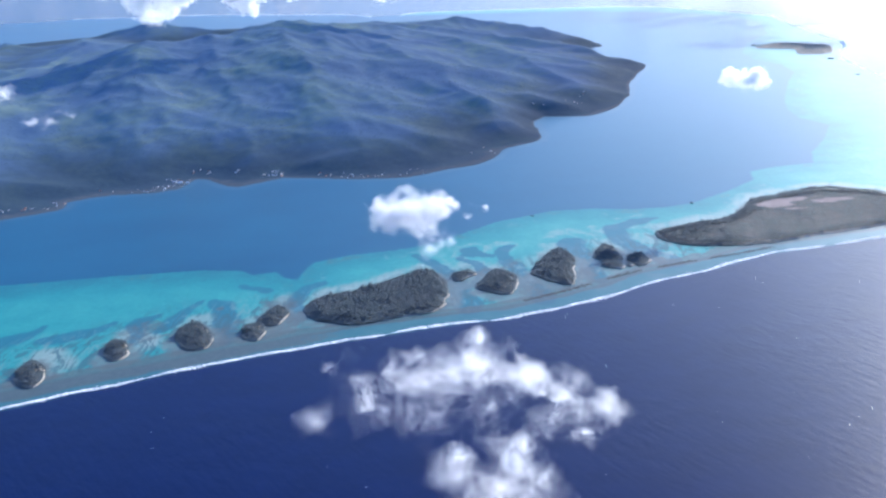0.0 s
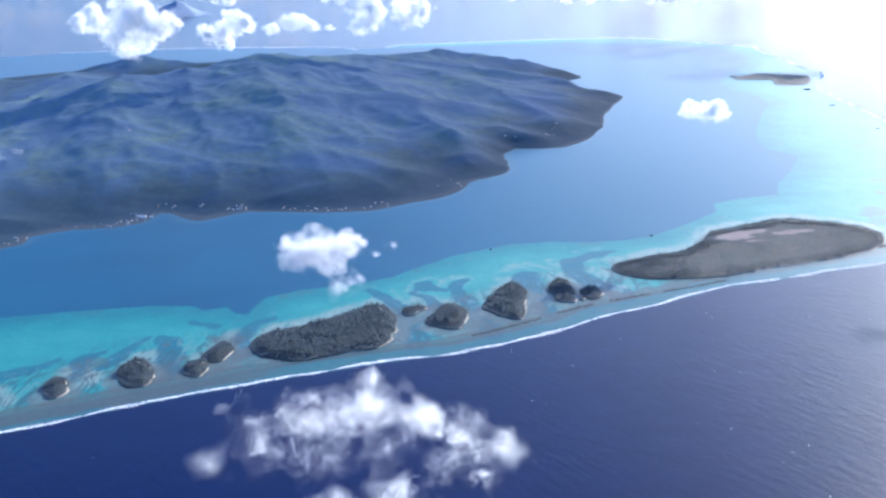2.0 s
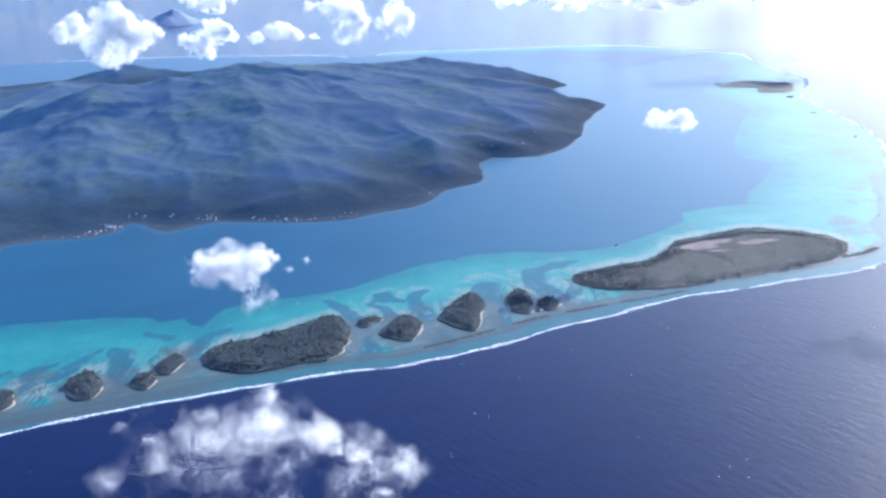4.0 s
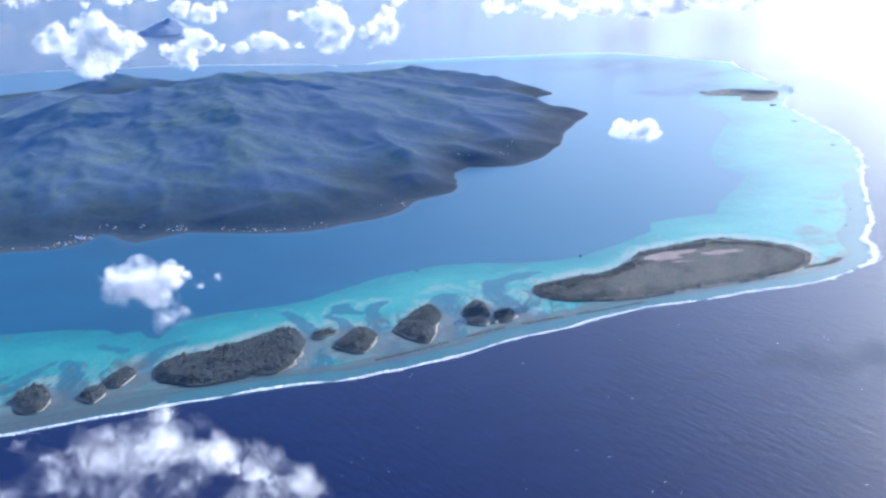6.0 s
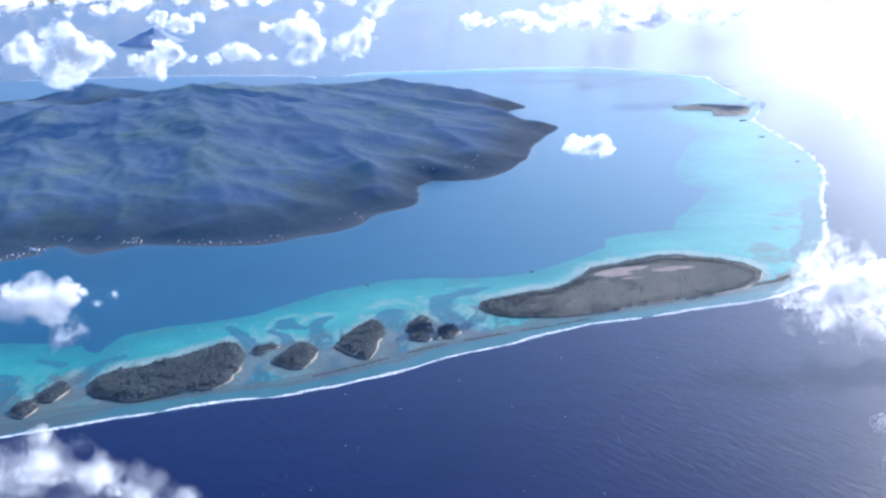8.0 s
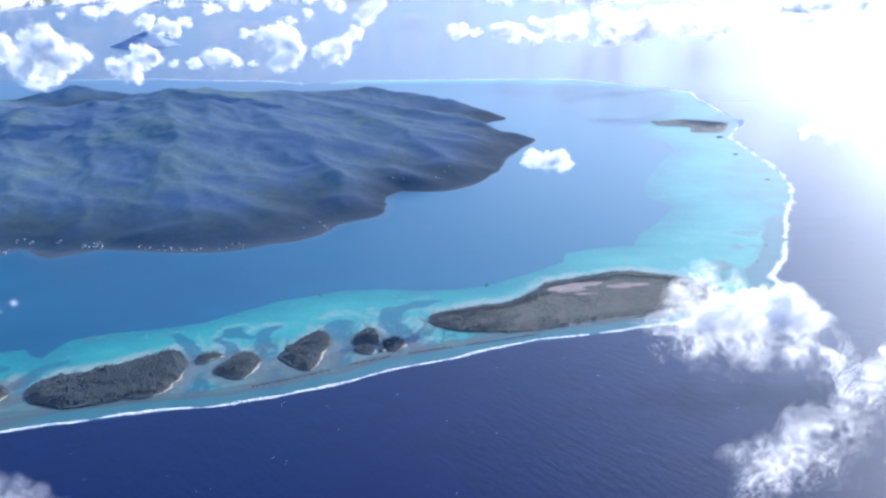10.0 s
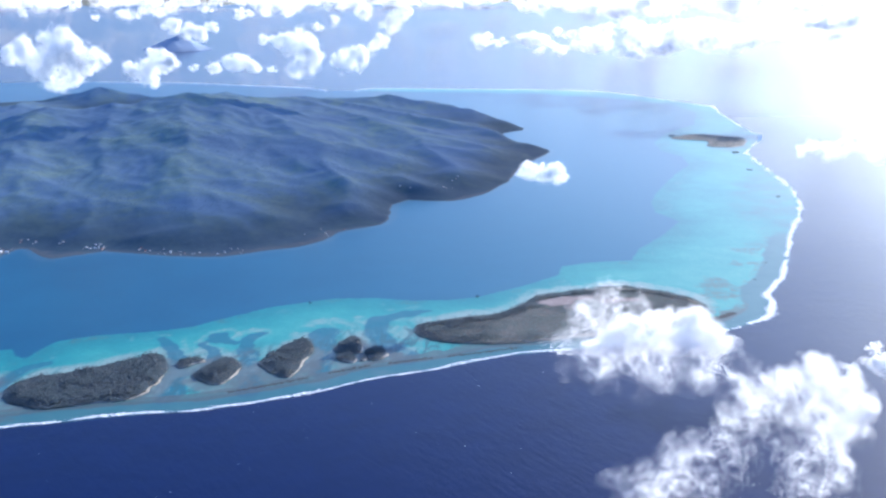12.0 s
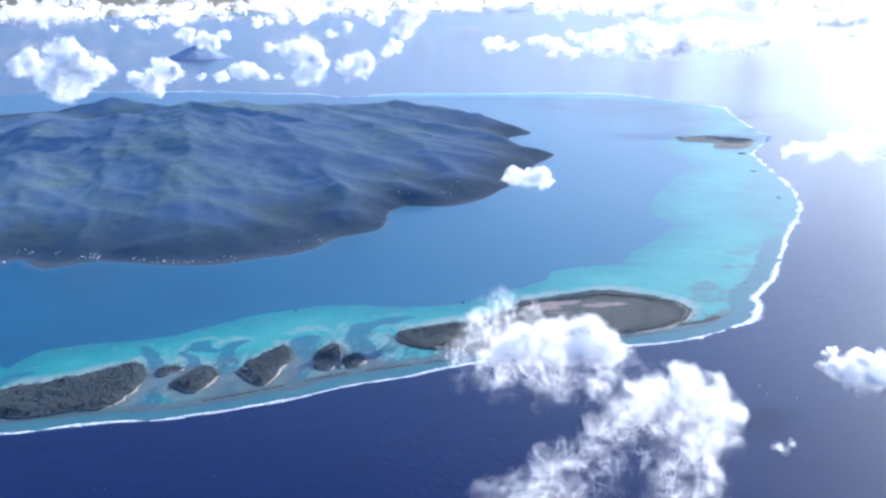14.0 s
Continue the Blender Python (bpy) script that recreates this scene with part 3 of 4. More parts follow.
# ---- low islets on the reef ----
def build_islet(poly, big=False, tree=1.15, thick=19.0, label="low coral islet covered in dark palms"):
    rng = np.random.default_rng(int(abs(poly[0][0]) * 7 + poly[0][1]))
    rim = curve_points(poly, 0.8, True)
    mid = rim.mean(0)
    out = (rim - mid) / (np.linalg.norm(rim - mid, axis=1)[:, None] + 1e-6)
    rim = rim + out * ((1.7 * (fbm(rim[:, 0], rim[:, 1], 5, 4, 81) - 0.5) + 1.3 * (fbm(rim[:, 0], rim[:, 1], 1.9, 3, 82) - 0.5)) * min(1.2, 0.3 + np.ptp(rim[:, 0]) / 16))[:, None]
    base = new("islet")
    base.location = (mid[0], mid[1], 0)
    n = len(rim)
    verts, faces = [], []
    rings = [(1.01, -0.25), (0.99, 0.05), (0.95, 0.2), (0.85, 0.32), (0.45, 0.36)]
    for s, z in rings:
        verts += [((q[0] - mid[0]) * s, (q[1] - mid[1]) * s, z) for q in rim]
    verts.append((0, 0, 0.38))
    for k in range(len(rings) - 1):
        for i in range(n):
            a, b = k * n + i, k * n + (i + 1) % n
            faces += [(a, b, b + n), (a, b + n, a + n)]
    last = (len(rings) - 1) * n
    faces += [(last + i, last + (i + 1) % n, len(verts) - 1) for i in range(n)]
    if sum(rim[i - 1][0] * rim[i][1] - rim[i][0] * rim[i - 1][1] for i in range(n)) < 0:
        faces = [f[::-1] for f in faces]
    mesh_object("beach", verts, faces, SAND, base)
    # leaf clumps, thinner at the edge
    lo, hi = rim.min(0), rim.max(0)
    count = int((hi[0] - lo[0]) * (hi[1] - lo[1]) * thick)
    p = rng.uniform(lo - 0.6, hi + 0.6, (count, 2))
    ring = [tuple(q) for q in rim[::3]]
    d = np.where(inside(p[:, 0], p[:, 1], ring), 1, -1) * to_line(p[:, 0], p[:, 1], ring, True)
    u = p - mid
    u = u / (np.linalg.norm(u, axis=1)[:, None] + 1e-6)
    seaward = -0.45 + (0.25 + 1.5 * step(u @ np.array([0.85, -0.5]), 0.3, 0.95)) * fbm(p[:, 0], p[:, 1], 7, 3, 91) * 1.1
    if big:
        seaward = np.maximum(seaward, 2.2 * step(u @ np.array([0.55, -0.83]), 0.1, 0.7) * (0.4 + 0.9 * fbm(p[:, 0], p[:, 1], 9, 3, 93)) - 0.4)
    keep = d > seaward
    if big:
        bare = np.where(inside(p[:, 0], p[:, 1], CLEARING), 1.0, 0.0)
        for patch in OPENINGS:
            bare = np.maximum(bare, np.where(inside(p[:, 0], p[:, 1], patch), 1.0, 0.0))
        open_ = (0.15 + 0.8 * step(fbm(p[:, 0], p[:, 1], 12, 5, 97), 0.40, 0.52)) * step(d, 1.0, 5)
        open_ = np.maximum(open_, (0.45 + 0.55 * step(fbm(p[:, 0], p[:, 1], 8, 4, 99), 0.3, 0.5)) * step(d - 5 * step(u @ np.array([-0.5, 0.85]), -0.2, 0.5), -0.5, 2.5) * step(p[:, 0], 84, 102))
        keep &= (bare < 0.5) & (rng.uniform(0, 1, count) > 0.80 * open_)
    p, d, u = p[keep], d[keep], u[keep]
    size = (0.15 + 0.26 * rng.uniform(0, 1, len(p)) ** 2) * tree
    height = tree * (0.12 + 0.88 * np.maximum(step(d, -0.5, 4.0), step(u @ np.array([-0.5, 0.85]), 0.1, 0.6) * step(d, -0.6, 0.5))) * (0.45 + 1.1 * fbm(p[:, 0], p[:, 1], 4.5, 4, 101)) * rng.uniform(0.85, 1.1, len(p))
    height *= 1 + 0.6 * (rng.uniform(0, 1, len(p)) > 0.93)
    if big:
        low = np.maximum(step(d, 1.5, 9) * step(p[:, 0], 84, 104), 0)
        for patch in (CLEARING, *OPENINGS):
            low = np.maximum(low, 1 - step(to_line(p[:, 0], p[:, 1], patch, True), 1.0, 5.0))
        height, size = height * (1 - 0.75 * low), size * (1 - 0.3 * low)
    at = np.stack([p[:, 0] - mid[0], p[:, 1] - mid[1], 0.25 + height * 0.8], -1)
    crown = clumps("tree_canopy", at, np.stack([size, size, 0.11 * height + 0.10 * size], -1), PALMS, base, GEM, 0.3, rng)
    tagged(crown, kind="stuff")
    if big:
        for patch in (CLEARING, *OPENINGS):
            area = curve_points(patch, 0.8, True)
            c = area.mean(0)
            area = c + (area - c) * (0.65 + 0.8 * fbm(area[:, 0], area[:, 1], 2.5, 4, 83))[:, None]
            fl = [((q[0] - mid[0]), (q[1] - mid[1]), 0.42) for q in area] + [(c[0] - mid[0], c[1] - mid[1], 0.43)]
            mesh_object("clearing", fl, [(i, len(area), (i + 1) % len(area)) for i in range(len(area))], SOIL, base)
        inner = [((q[0] - mid[0]) * 0.95 - 0.35, (q[1] - mid[1]) * 0.92 + 0.5, 0.385) for q in rim] + [(0, 0, 0.4)]
        mesh_object("undergrowth", inner, [(i, (i + 1) % n, n) for i in range(n)], SCRUB, base)
    tagged(base, label, "islet", "islets along the reef")


for key, outline in ISLETS.items():
    if key == "great":
        build_islet(outline, True, 1.2, 13.0, "long wooded coral islet with a bare pinkish clearing")
    elif key == "long":
        build_islet(outline, False, 1.25, 19.0, "elongated coral islet densely covered with palms")
    else:
        build_islet(outline)
build_islet([(221, 839), (232, 856), (244, 862), (262, 850), (274, 839), (270, 815), (262, 798), (250, 797), (241, 802), (244, 826)], False, 0.7, 4.5,
            "distant flat wooded islet by the outer reef")


# ---- surf on the reef ----
def build_surf(name, line, width, seed, gaps=0.28, density=9.0, lump=0.36):
    rng = np.random.default_rng(seed)
    path = curve_points(line, 0.5)
    way = np.gradient(path, axis=0)
    way /= np.linalg.norm(way, axis=1)[:, None] + 1e-9
    side = np.stack([-way[:, 1], way[:, 0]], -1)
    pick = rng.integers(0, len(path), int(len(path) * 0.5 * density))
    base = path[pick]
    strength = fbm(base[:, 0], base[:, 1], 9, 4, seed)
    meander = (fbm(base[:, 0], base[:, 1], 11, 3, seed + 7) - 0.5) * width * 1.8
    spread = rng.normal(0, 0.33, len(pick)) * width * (0.15 + 2.2 * strength ** 1.6)
    keep = rng.uniform(0, 1, len(pick)) < step(strength, gaps - 0.12, gaps + 0.2)
    p = base + side[pick] * (meander + spread)[:, None]
    p, s = p[keep], rng.uniform(0.5, 1.25, keep.sum()) * lump
    at = np.stack([p[:, 0], p[:, 1], np.full(len(p), 0.03)], -1)
    ob = clumps(name, at, np.stack([1.8 * s, s, 0.2 * s], -1), FOAM, None, GEM, 0.4, rng)
    return tagged(ob, "broken line of white surf along the outer reef", "surf", kind="stuff")


build_surf("surf", REEF[2:18], 1.15, 11, 0.26, 22.0, 0.17)
build_surf("surf", REEF[17:30], 1.7, 12, 0.34, 26.0, 0.28)
build_surf("surf", REEF[29:36], 1.5, 13, 0.42, 8.0, 0.5)
build_surf("surf", REEF[35:], 1.3, 14, 0.3, 7.0, 0.7)
build_surf("surf", FAR_REEF, 1.4, 15, 0.3, 7.0, 0.7)


def build_rubble():
    rng = np.random.default_rng(31)
    line = curve_points([(21, 316), (30, 321), (44, 330), (56, 338), (69, 344), (83, 350), (95, 354), (106, 359)], 0.4)
    spit = curve_points([(168, 391), (175, 393.5), (181, 398), (185, 404)], 0.2)
    p = np.concatenate([np.repeat(line, 4, 0) + rng.normal(0, 0.45, (4 * len(line), 2)) + 2.2 * (fbm(np.repeat(line, 4, 0)[:, 0], np.repeat(line, 4, 0)[:, 1], 9, 3, 36)[:, None] - 0.5), np.repeat(spit, 14, 0) + rng.normal(0, 0.6, (14 * len(spit), 2))])
    keep = fbm(p[:, 0], p[:, 1], 9, 3, 33) > 0.36
    p = p[keep]
    s = rng.uniform(0.14, 0.36, len(p))
    ob = clumps("reef_rubble", np.stack([p[:, 0], p[:, 1], np.full(len(p), 0.02)], -1), np.stack([1.4 * s, s, 0.4 * s], -1), RUBBLE, None, GEM, 0.4, rng)
    tagged(ob, "dark coral rubble banks on the reef flat", "rubble", kind="stuff")


build_rubble()


# ---- clouds: swarms of small flakes, thick in the lobes and torn at the edges ----
CELLS = np.random.default_rng(99).random(32 ** 3)


def noise3(p):
    i = np.floor(p).astype(np.int64)
    f = p - i
    f = f * f * (3 - 2 * f)
    x0, y0, z0 = ((i[:, k] & 31) for k in range(3))
    x1, y1, z1 = (((i[:, k] + 1) & 31) for k in range(3))
    u, v, w = f[:, 0], f[:, 1], f[:, 2]
    row = lambda y, z: CELLS[(z * 32 + y) * 32 + x0] * (1 - u) + CELLS[(z * 32 + y) * 32 + x1] * u
    return (row(y0, z0) * (1 - v) + row(y1, z0) * v) * (1 - w) + (row(y0, z1) * (1 - v) + row(y1, z1) * v) * w


def fbm3(p, size, octaves, gain=0.5, ridged=False, shift=0.0):
    total, amp, norm = 0.0, 1.0, 0.0
    q = p / size + shift
    for k in range(octaves):
        s = noise3(q)
        total, norm = total + amp * (1 - np.abs(2 * s - 1) if ridged else s), norm + amp
        q, amp = np.stack([1.6 * q[:, 0] - 1.2 * q[:, 1], 1.2 * q[:, 0] + 1.6 * q[:, 1], 2.05 * q[:, 2]], -1) + 7.7, amp * gain
    return total / norm


def build_cloud(lobes, flake, amount, seed, squash=0.75, torn=0.0, label="white cumulus cloud with ragged edges", lit=0.9):
    """lobes: (x, y, z, radius, density). flake: size of one flake. torn: 0 for firm billows, 1 for drifting shreds."""
    rng = np.random.default_rng(seed)
    pts, outs, thick = [], [], []
    grain = float(np.median([q[3] for q in lobes]))
    heads = []
    for x, y, z, r, dens in lobes:                      # rounded heads swelling out of the firm lobes
        for k in range(round(8 * (1 - torn)) if dens >= 0.5 else 0):
            a, e, c = rng.uniform(0, 2 * math.pi), rng.uniform(-0.3, 1.4), r * rng.uniform(0.25, 0.55)
            heads.append((x + r * math.cos(a) * math.cos(e), y + 0.6 * r * math.sin(a) * math.cos(e), z + 0.95 * r * squash * math.sin(e), c, dens))
    for x, y, z, r, dens in list(lobes) + heads:
        rag = min(1.0, torn * (1.25 - 0.85 * min(dens, 1.2)))         # thin lobes are the most torn
        n = int(amount * dens * (r / flake) ** 2)
        d = rng.normal(0, 1, (n, 3))
        d /= np.linalg.norm(d, axis=1)[:, None]
        reach, g = 1.5 + 0.25 * rag, min(grain, 1.2 * r)
        rad = rng.uniform(0, 1, n) ** (1 / 2.2) * reach
        q = d * rad[:, None] * r * np.array([1.0, 0.8, squash]) + (x, y, z)
        roll = np.stack([noise3(q / (1.1 * g) + 3.1 * k) for k in (1, 2, 3)], -1) - 0.5
        w = q + roll * g * (1.1 + 0.9 * rag)
        curl = np.stack([noise3(w / (0.4 * g) + 5.3 * k) for k in (1, 2, 3)], -1) - 0.5
        q = q + (0.9 * roll + 0.32 * curl) * g * np.array([1.0, 0.6, 0.9]) * (0.5 + 0.7 * rag)
        f = fbm3(w, (0.6 + 0.6 * rag) * g, 4, 0.5 if torn < 0.4 else 0.44) - 0.5
        crease = 0.55 - fbm3(w, 0.5 * g, 2, 0.5, True)
        loose = np.clip(rag + 0.5 * step(-d[:, 2] * rad, 0.1, 1.0), 0, 1)          # undersides fray away
        body = 1.35 * (1 - rad / reach) + (1.2 + 1.3 * rag) * f + 0.4 * (1 - rag) * crease
        odds = step(body, 0.26 - 0.12 * loose, 0.42 + 0.7 * loose) ** (1 + 0.4 * rag)
        ok = odds > rng.uniform(0, 1, n)
        pts.append(q[ok]), outs.append(d[ok]), thick.append(odds[ok])
    p, o = np.concatenate(pts), np.concatenate(outs)
    n = len(p)
    nrm = (1 - 0.5 * lit) * (o + (0, -0.2, 0.3)) + rng.normal(0, 0.55, (n, 3)) + lit * np.array(sun_way)
    nrm /= np.linalg.norm(nrm, axis=1)[:, None]
    u = np.cross(nrm, rng.normal(0, 1, (n, 3)))
    u /= np.linalg.norm(u, axis=1)[:, None]
    w = np.cross(nrm, u)
    s = (flake * rng.uniform(0.5, 1.2, n) * (0.55 + 0.45 * np.concatenate(thick)))[:, None]
    tri = np.stack([p + u * s, p - 0.5 * u * s + 0.87 * w * s, p - 0.5 * u * s - 0.87 * w * s], 1).reshape(-1, 3)
    flakes = np.arange(3 * n).reshape(-1, 3)
    ob = new("cloud")
    vapour = mesh_object("vapour", tri, flakes, CLOUD, ob, True)
    tagged(vapour, kind="stuff")
    return tagged(ob, label, "cloud", "clouds over the sea")


build_cloud([(7.8, 158, 48.1, 5.4, 1), (2.6, 158, 47.4, 4.8, 1), (13.8, 158, 46.0, 4.4, 1), (-5.3, 158, 46.2, 4.4, 0.7), (-11.2, 158, 43.6, 3.5, 0.5),
             (-18.9, 158, 39.5, 2.7, 0.4), (19.8, 158, 43.4, 3.7, 0.8), (25.9, 158, 40.4, 3.2, 0.8), (24.1, 158, 36.1, 2.7, 0.4), (-1.3, 158, 40.4, 4.4, 0.28),
             (8.4, 158, 40.2, 4.8, 0.28), (17.1, 158, 39.7, 4.4, 0.3), (-14.8, 158, 47.5, 2.8, 0.12), (-9, 158, 40.0, 3.6, 0.22), (22, 158, 39.0, 3.2, 0.35)], 0.040, 8, 1, 0.9, 0.9, "thin broken white cloud with torn wispy edges", 0.2)
build_cloud([(4.1, 134, 43.9, 3.5, 0.7), (10.2, 134, 44.5, 3.8, 0.8), (7.8, 134, 39.9, 4.7, 0.8), (14.7, 134, 41.4, 3.5, 0.4), (5.3, 134, 34.8, 4.8, 0.6),
             (12.3, 134, 35.5, 4.8, 0.5)], 0.038, 9, 2, 0.9, 0.9, "thin broken white cloud with torn wispy edges", 0.2)
build_cloud([(-3.5, 190, 63.9, 4.2, 1), (-7.4, 190, 63.0, 3.4, 1), (0.8, 190, 64.7, 2.6, 1), (-2.0, 190, 60.4, 2.6, 0.4), (2.2, 190, 58.1, 1.8, 0.2),
             (8.9, 190, 64.1, 1.6, 0.15), (5.7, 190, 62.8, 0.8, 0.2), (-1.4, 190, 57.0, 2.5, 0.15)], 0.055, 16, 3, 0.85, 0.6, "small white cloud with a trailing wisp", 0.3)
build_cloud([(116.5, 443, 42.8, 4.5, 1), (110.5, 443, 43.6, 3.6, 1), (121.5, 443, 41.0, 3.6, 1), (120.9, 443, 44.4, 3.2, 0.8), (107.2, 443, 42.6, 1.8, 0.6)],
            0.15, 14, 4, 0.75, 0.5, "small bright white cloud")
build_cloud([(116.4, 146, 79.6, 2.2, 0.3), (113.4, 146, 77.8, 2.2, 0.3), (118.6, 146, 78.2, 1.9, 0.25), (112.2, 146, 75.0, 2.4, 0.3), (118.0, 146, 74.0, 3.0, 1.2), (115.0, 146, 73.4, 2.2, 1.0),
             (122.6, 146, 74.0, 3.1, 1.2), (126.6, 146, 74.6, 3.2, 1.25), (128.8, 146, 73.2, 2.4, 1.1), (126.0, 146, 76.4, 1.7, 1.0), (116.1, 146, 70.7, 3.0, 0.28), (121.7, 146, 70.2, 3.4, 0.3),
             (127.7, 146, 69.8, 2.9, 0.35), (112.2, 146, 71.5, 2.6, 0.22), (131.0, 146, 69.6, 2.4, 0.4), (110.0, 146, 73.0, 2.2, 0.14), (114.6, 146, 76.6, 2.6, 0.35), (132.5, 146, 67.6, 2.6, 0.4), (120.0, 146, 71.6, 2.8, 0.4)],
            0.040, 18, 5, 0.95, 0.8, "dazzling white cloud with soft torn edges", 0.8)
build_cloud([(131.6, 122, 77.4, 2.1, 1.1), (134.6, 122, 77.9, 2.4, 1.2), (137.8, 122, 77.0, 2.2, 1.2), (139.3, 122, 75.0, 1.9, 1.1), (138.3, 122, 72.4, 2.1, 1.1), (137.6, 122, 69.4, 2.0, 0.8),
             (136.6, 122, 66.4, 2.3, 0.6), (128.4, 122, 73.8, 2.2, 0.4), (125.6, 122, 71.4, 2.3, 0.45), (122.6, 122, 69.0, 2.3, 0.5), (119.8, 122, 66.4, 2.5, 0.55), (116.8, 122, 63.6, 2.8, 0.55),
             (132.4, 122, 73.4, 2.6, 0.3), (130.4, 122, 70.8, 2.4, 0.16), (133.8, 122, 69.0, 2.4, 0.22), (134.2, 122, 65.4, 2.6, 0.3), (127.0, 122, 68.2, 2.6, 0.22), (124.0, 122, 65.5, 2.8, 0.3), (130.0, 122, 75.4, 2.2, 0.6), (134.8, 122, 75.0, 2.6, 0.8), (136.0, 122, 72.0, 2.4, 0.6), (135.4, 122, 69.2, 2.4, 0.45), (127.2, 122, 72.4, 2.6, 0.45), (121.2, 122, 67.6, 2.6, 0.45), (118.4, 122, 64.8, 2.8, 0.45)],
            0.034, 11, 6, 0.95, 0.85, "torn white cloud with streaming wisps", 0.75)
build_cloud([(182.3, 247, 38.7, 1.6, 0.6), (182.7, 247, 34.8, 2.3, 0.8), (186.7, 247, 35.5, 3.7, 1), (191.2, 247, 34.3, 5.3, 1)], 0.11, 22, 7, 0.8, 0.55)
build_cloud([(145.5, 125, 70.3, 0.8, 0.35), (146.6, 125, 70.8, 0.5, 0.3)], 0.05, 20, 8, 0.8, 0.8, "tiny puff of thin cloud")
build_cloud([(-224.7, 750, 69.5, 9.3, 1), (-232.8, 750, 67.3, 5.6, 1), (-198.8, 750, 72.9, 12.9, 1), (-206.6, 750, 61.0, 12.0, 1), (-183.6, 750, 67.5, 11.4, 1),
             (-190.5, 750, 57.8, 11.0, 1), (-203.1, 750, 49.6, 7.3, 0.8), (-175.3, 750, 65.1, 8.1, 0.8)], 0.38, 20, 9, 0.95, 0.2, lit=0.6)
build_cloud([(-127.7, 742, 64.4, 7.9, 1), (-139.0, 742, 57.1, 8.8, 1), (-148.4, 742, 59.1, 4.9, 0.8), (-120.5, 742, 63.6, 5.6, 1), (-133.7, 742, 51.5, 5.8, 0.8)], 0.36, 20, 10, 0.95, 0.2, lit=0.6)
build_cloud([(-108.6, 870, 54.2, 9.2, 1), (-125.8, 870, 50.0, 5.6, 0.8), (-94.7, 870, 49.7, 5.5, 0.8), (-142.4, 870, 50.2, 3.6, 0.6), (-81.0, 870, 48.6, 3.1, 0.5)], 0.36, 20, 11, 0.75, 0.2, lit=0.6)
build_cloud([(-52.1, 834, 69.4, 11.5, 1), (-46.4, 834, 57.0, 10.5, 1), (-66.8, 834, 70.8, 5.3, 0.8), (-79.3, 834, 73.1, 3.8, 0.7), (-55.1, 834, 51.3, 6.8, 0.8), (-39.9, 834, 60.2, 5.8, 0.8)], 0.36, 20, 12, 0.95, 0.2, lit=0.6)
build_cloud([(-17.3, 850, 56.7, 9.3, 1), (-8.7, 850, 59.5, 7.8, 1), (-28.0, 850, 56.8, 4.4, 0.8)], 0.36, 20, 13, 0.95, 0.2, lit=0.6)
build_cloud([(-246.7, 1170, 68.5, 9.0, 1), (-232.1, 1170, 62.5, 9.7, 1), (-217.2, 1170, 60.0, 7.6, 1), (-206.6, 1170, 66.8, 6.2, 0.7)], 0.46, 20, 14, 0.9, 0.2, lit=0.6)
build_cloud([(-33.7, 1300, 63.0, 11.9, 0.8), (-45.8, 1300, 45.4, 8.9, 0.8), (-55.1, 1300, 39.1, 6.0, 0.8), (-23.6, 1300, 76.7, 11.9, 0.8), (-64.4, 1300, 77.3, 8.9, 0.7),
             (-98.5, 1300, 68.4, 6.7, 0.6), (-118.4, 1300, 61.1, 5.2, 0.7)], 0.46, 20, 15, 0.9, 0.2, lit=0.6)


def cloud_bank(middle, extent, count, radius, flake, seed, label):
    """A flat-based bank: lobes of uneven size strewn over a patch, gathered in clusters."""
    rng = np.random.default_rng(seed)
    lobes = []
    for k in range(count):
        c = np.array(middle) + rng.uniform(-1, 1, 3) * np.array(extent)
        for m in range(rng.integers(2, 6)):
            r = radius * rng.uniform(0.35, 1.0)
            q = c + rng.normal(0, 1.0, 3) * np.array([1.3, 0.8, 0.2]) * radius
            lobes.append((q[0], q[1], max(q[2], middle[2] - extent[2]) + 0.35 * r, r, rng.uniform(0.5, 1.0)))
    return build_cloud(lobes, flake, 7, seed, 0.7, 0.4, label)


cloud_bank((237, 1206, 48), (140, 56, 11), 26, 13.5, 0.75, 16, "long bank of brilliant white cumulus")
cloud_bank((370, 1050, 66), (85, 60, 8), 15, 12, 0.6, 21, "long bank of brilliant white cumulus")
cloud_bank((-420, 1800, 62), (230, 140, 6), 9, 16, 0.9, 17, "distant scattered cumulus in haze")
cloud_bank((-180, 2300, 62), (220, 160, 6), 8, 19, 1.1, 22, "distant scattered cumulus in haze")
cloud_bank((380, 1900, 62), (330, 180, 8), 22, 22, 1.0, 18, "distant bank of brilliant cumulus near the horizon")
cloud_bank((300, 2900, 62), (900, 300, 8), 26, 28, 1.6, 23, "distant bank of brilliant cumulus near the horizon")
# the two pale banks are added to hide the bare strip past the sea
cloud_bank((0, 3900, 74), (1900, 350, 16), 44, 26, 2.6, 25, "added bank of pale cumulus covering the empty horizon strip")
cloud_bank((0, 4450, 22), (2300, 150, 14), 250, 22, 4.2, 26, "added bank of pale cumulus covering the empty horizon strip")
cloud_bank((-900, 2700, 62), (420, 300, 8), 14, 26, 1.6, 24, "distant scattered cumulus in haze")
build_cloud([(212, 420, 56.2, 4.2, 0.9), (221, 421, 55.5, 5.6, 1), (230, 420, 58.5, 6.0, 1), (238, 419, 54.5, 6.5, 1), (247, 420, 57.0, 7.5, 1), (258, 421, 56.0, 8, 1)], 0.15, 8, 19, 0.6, 0.7)
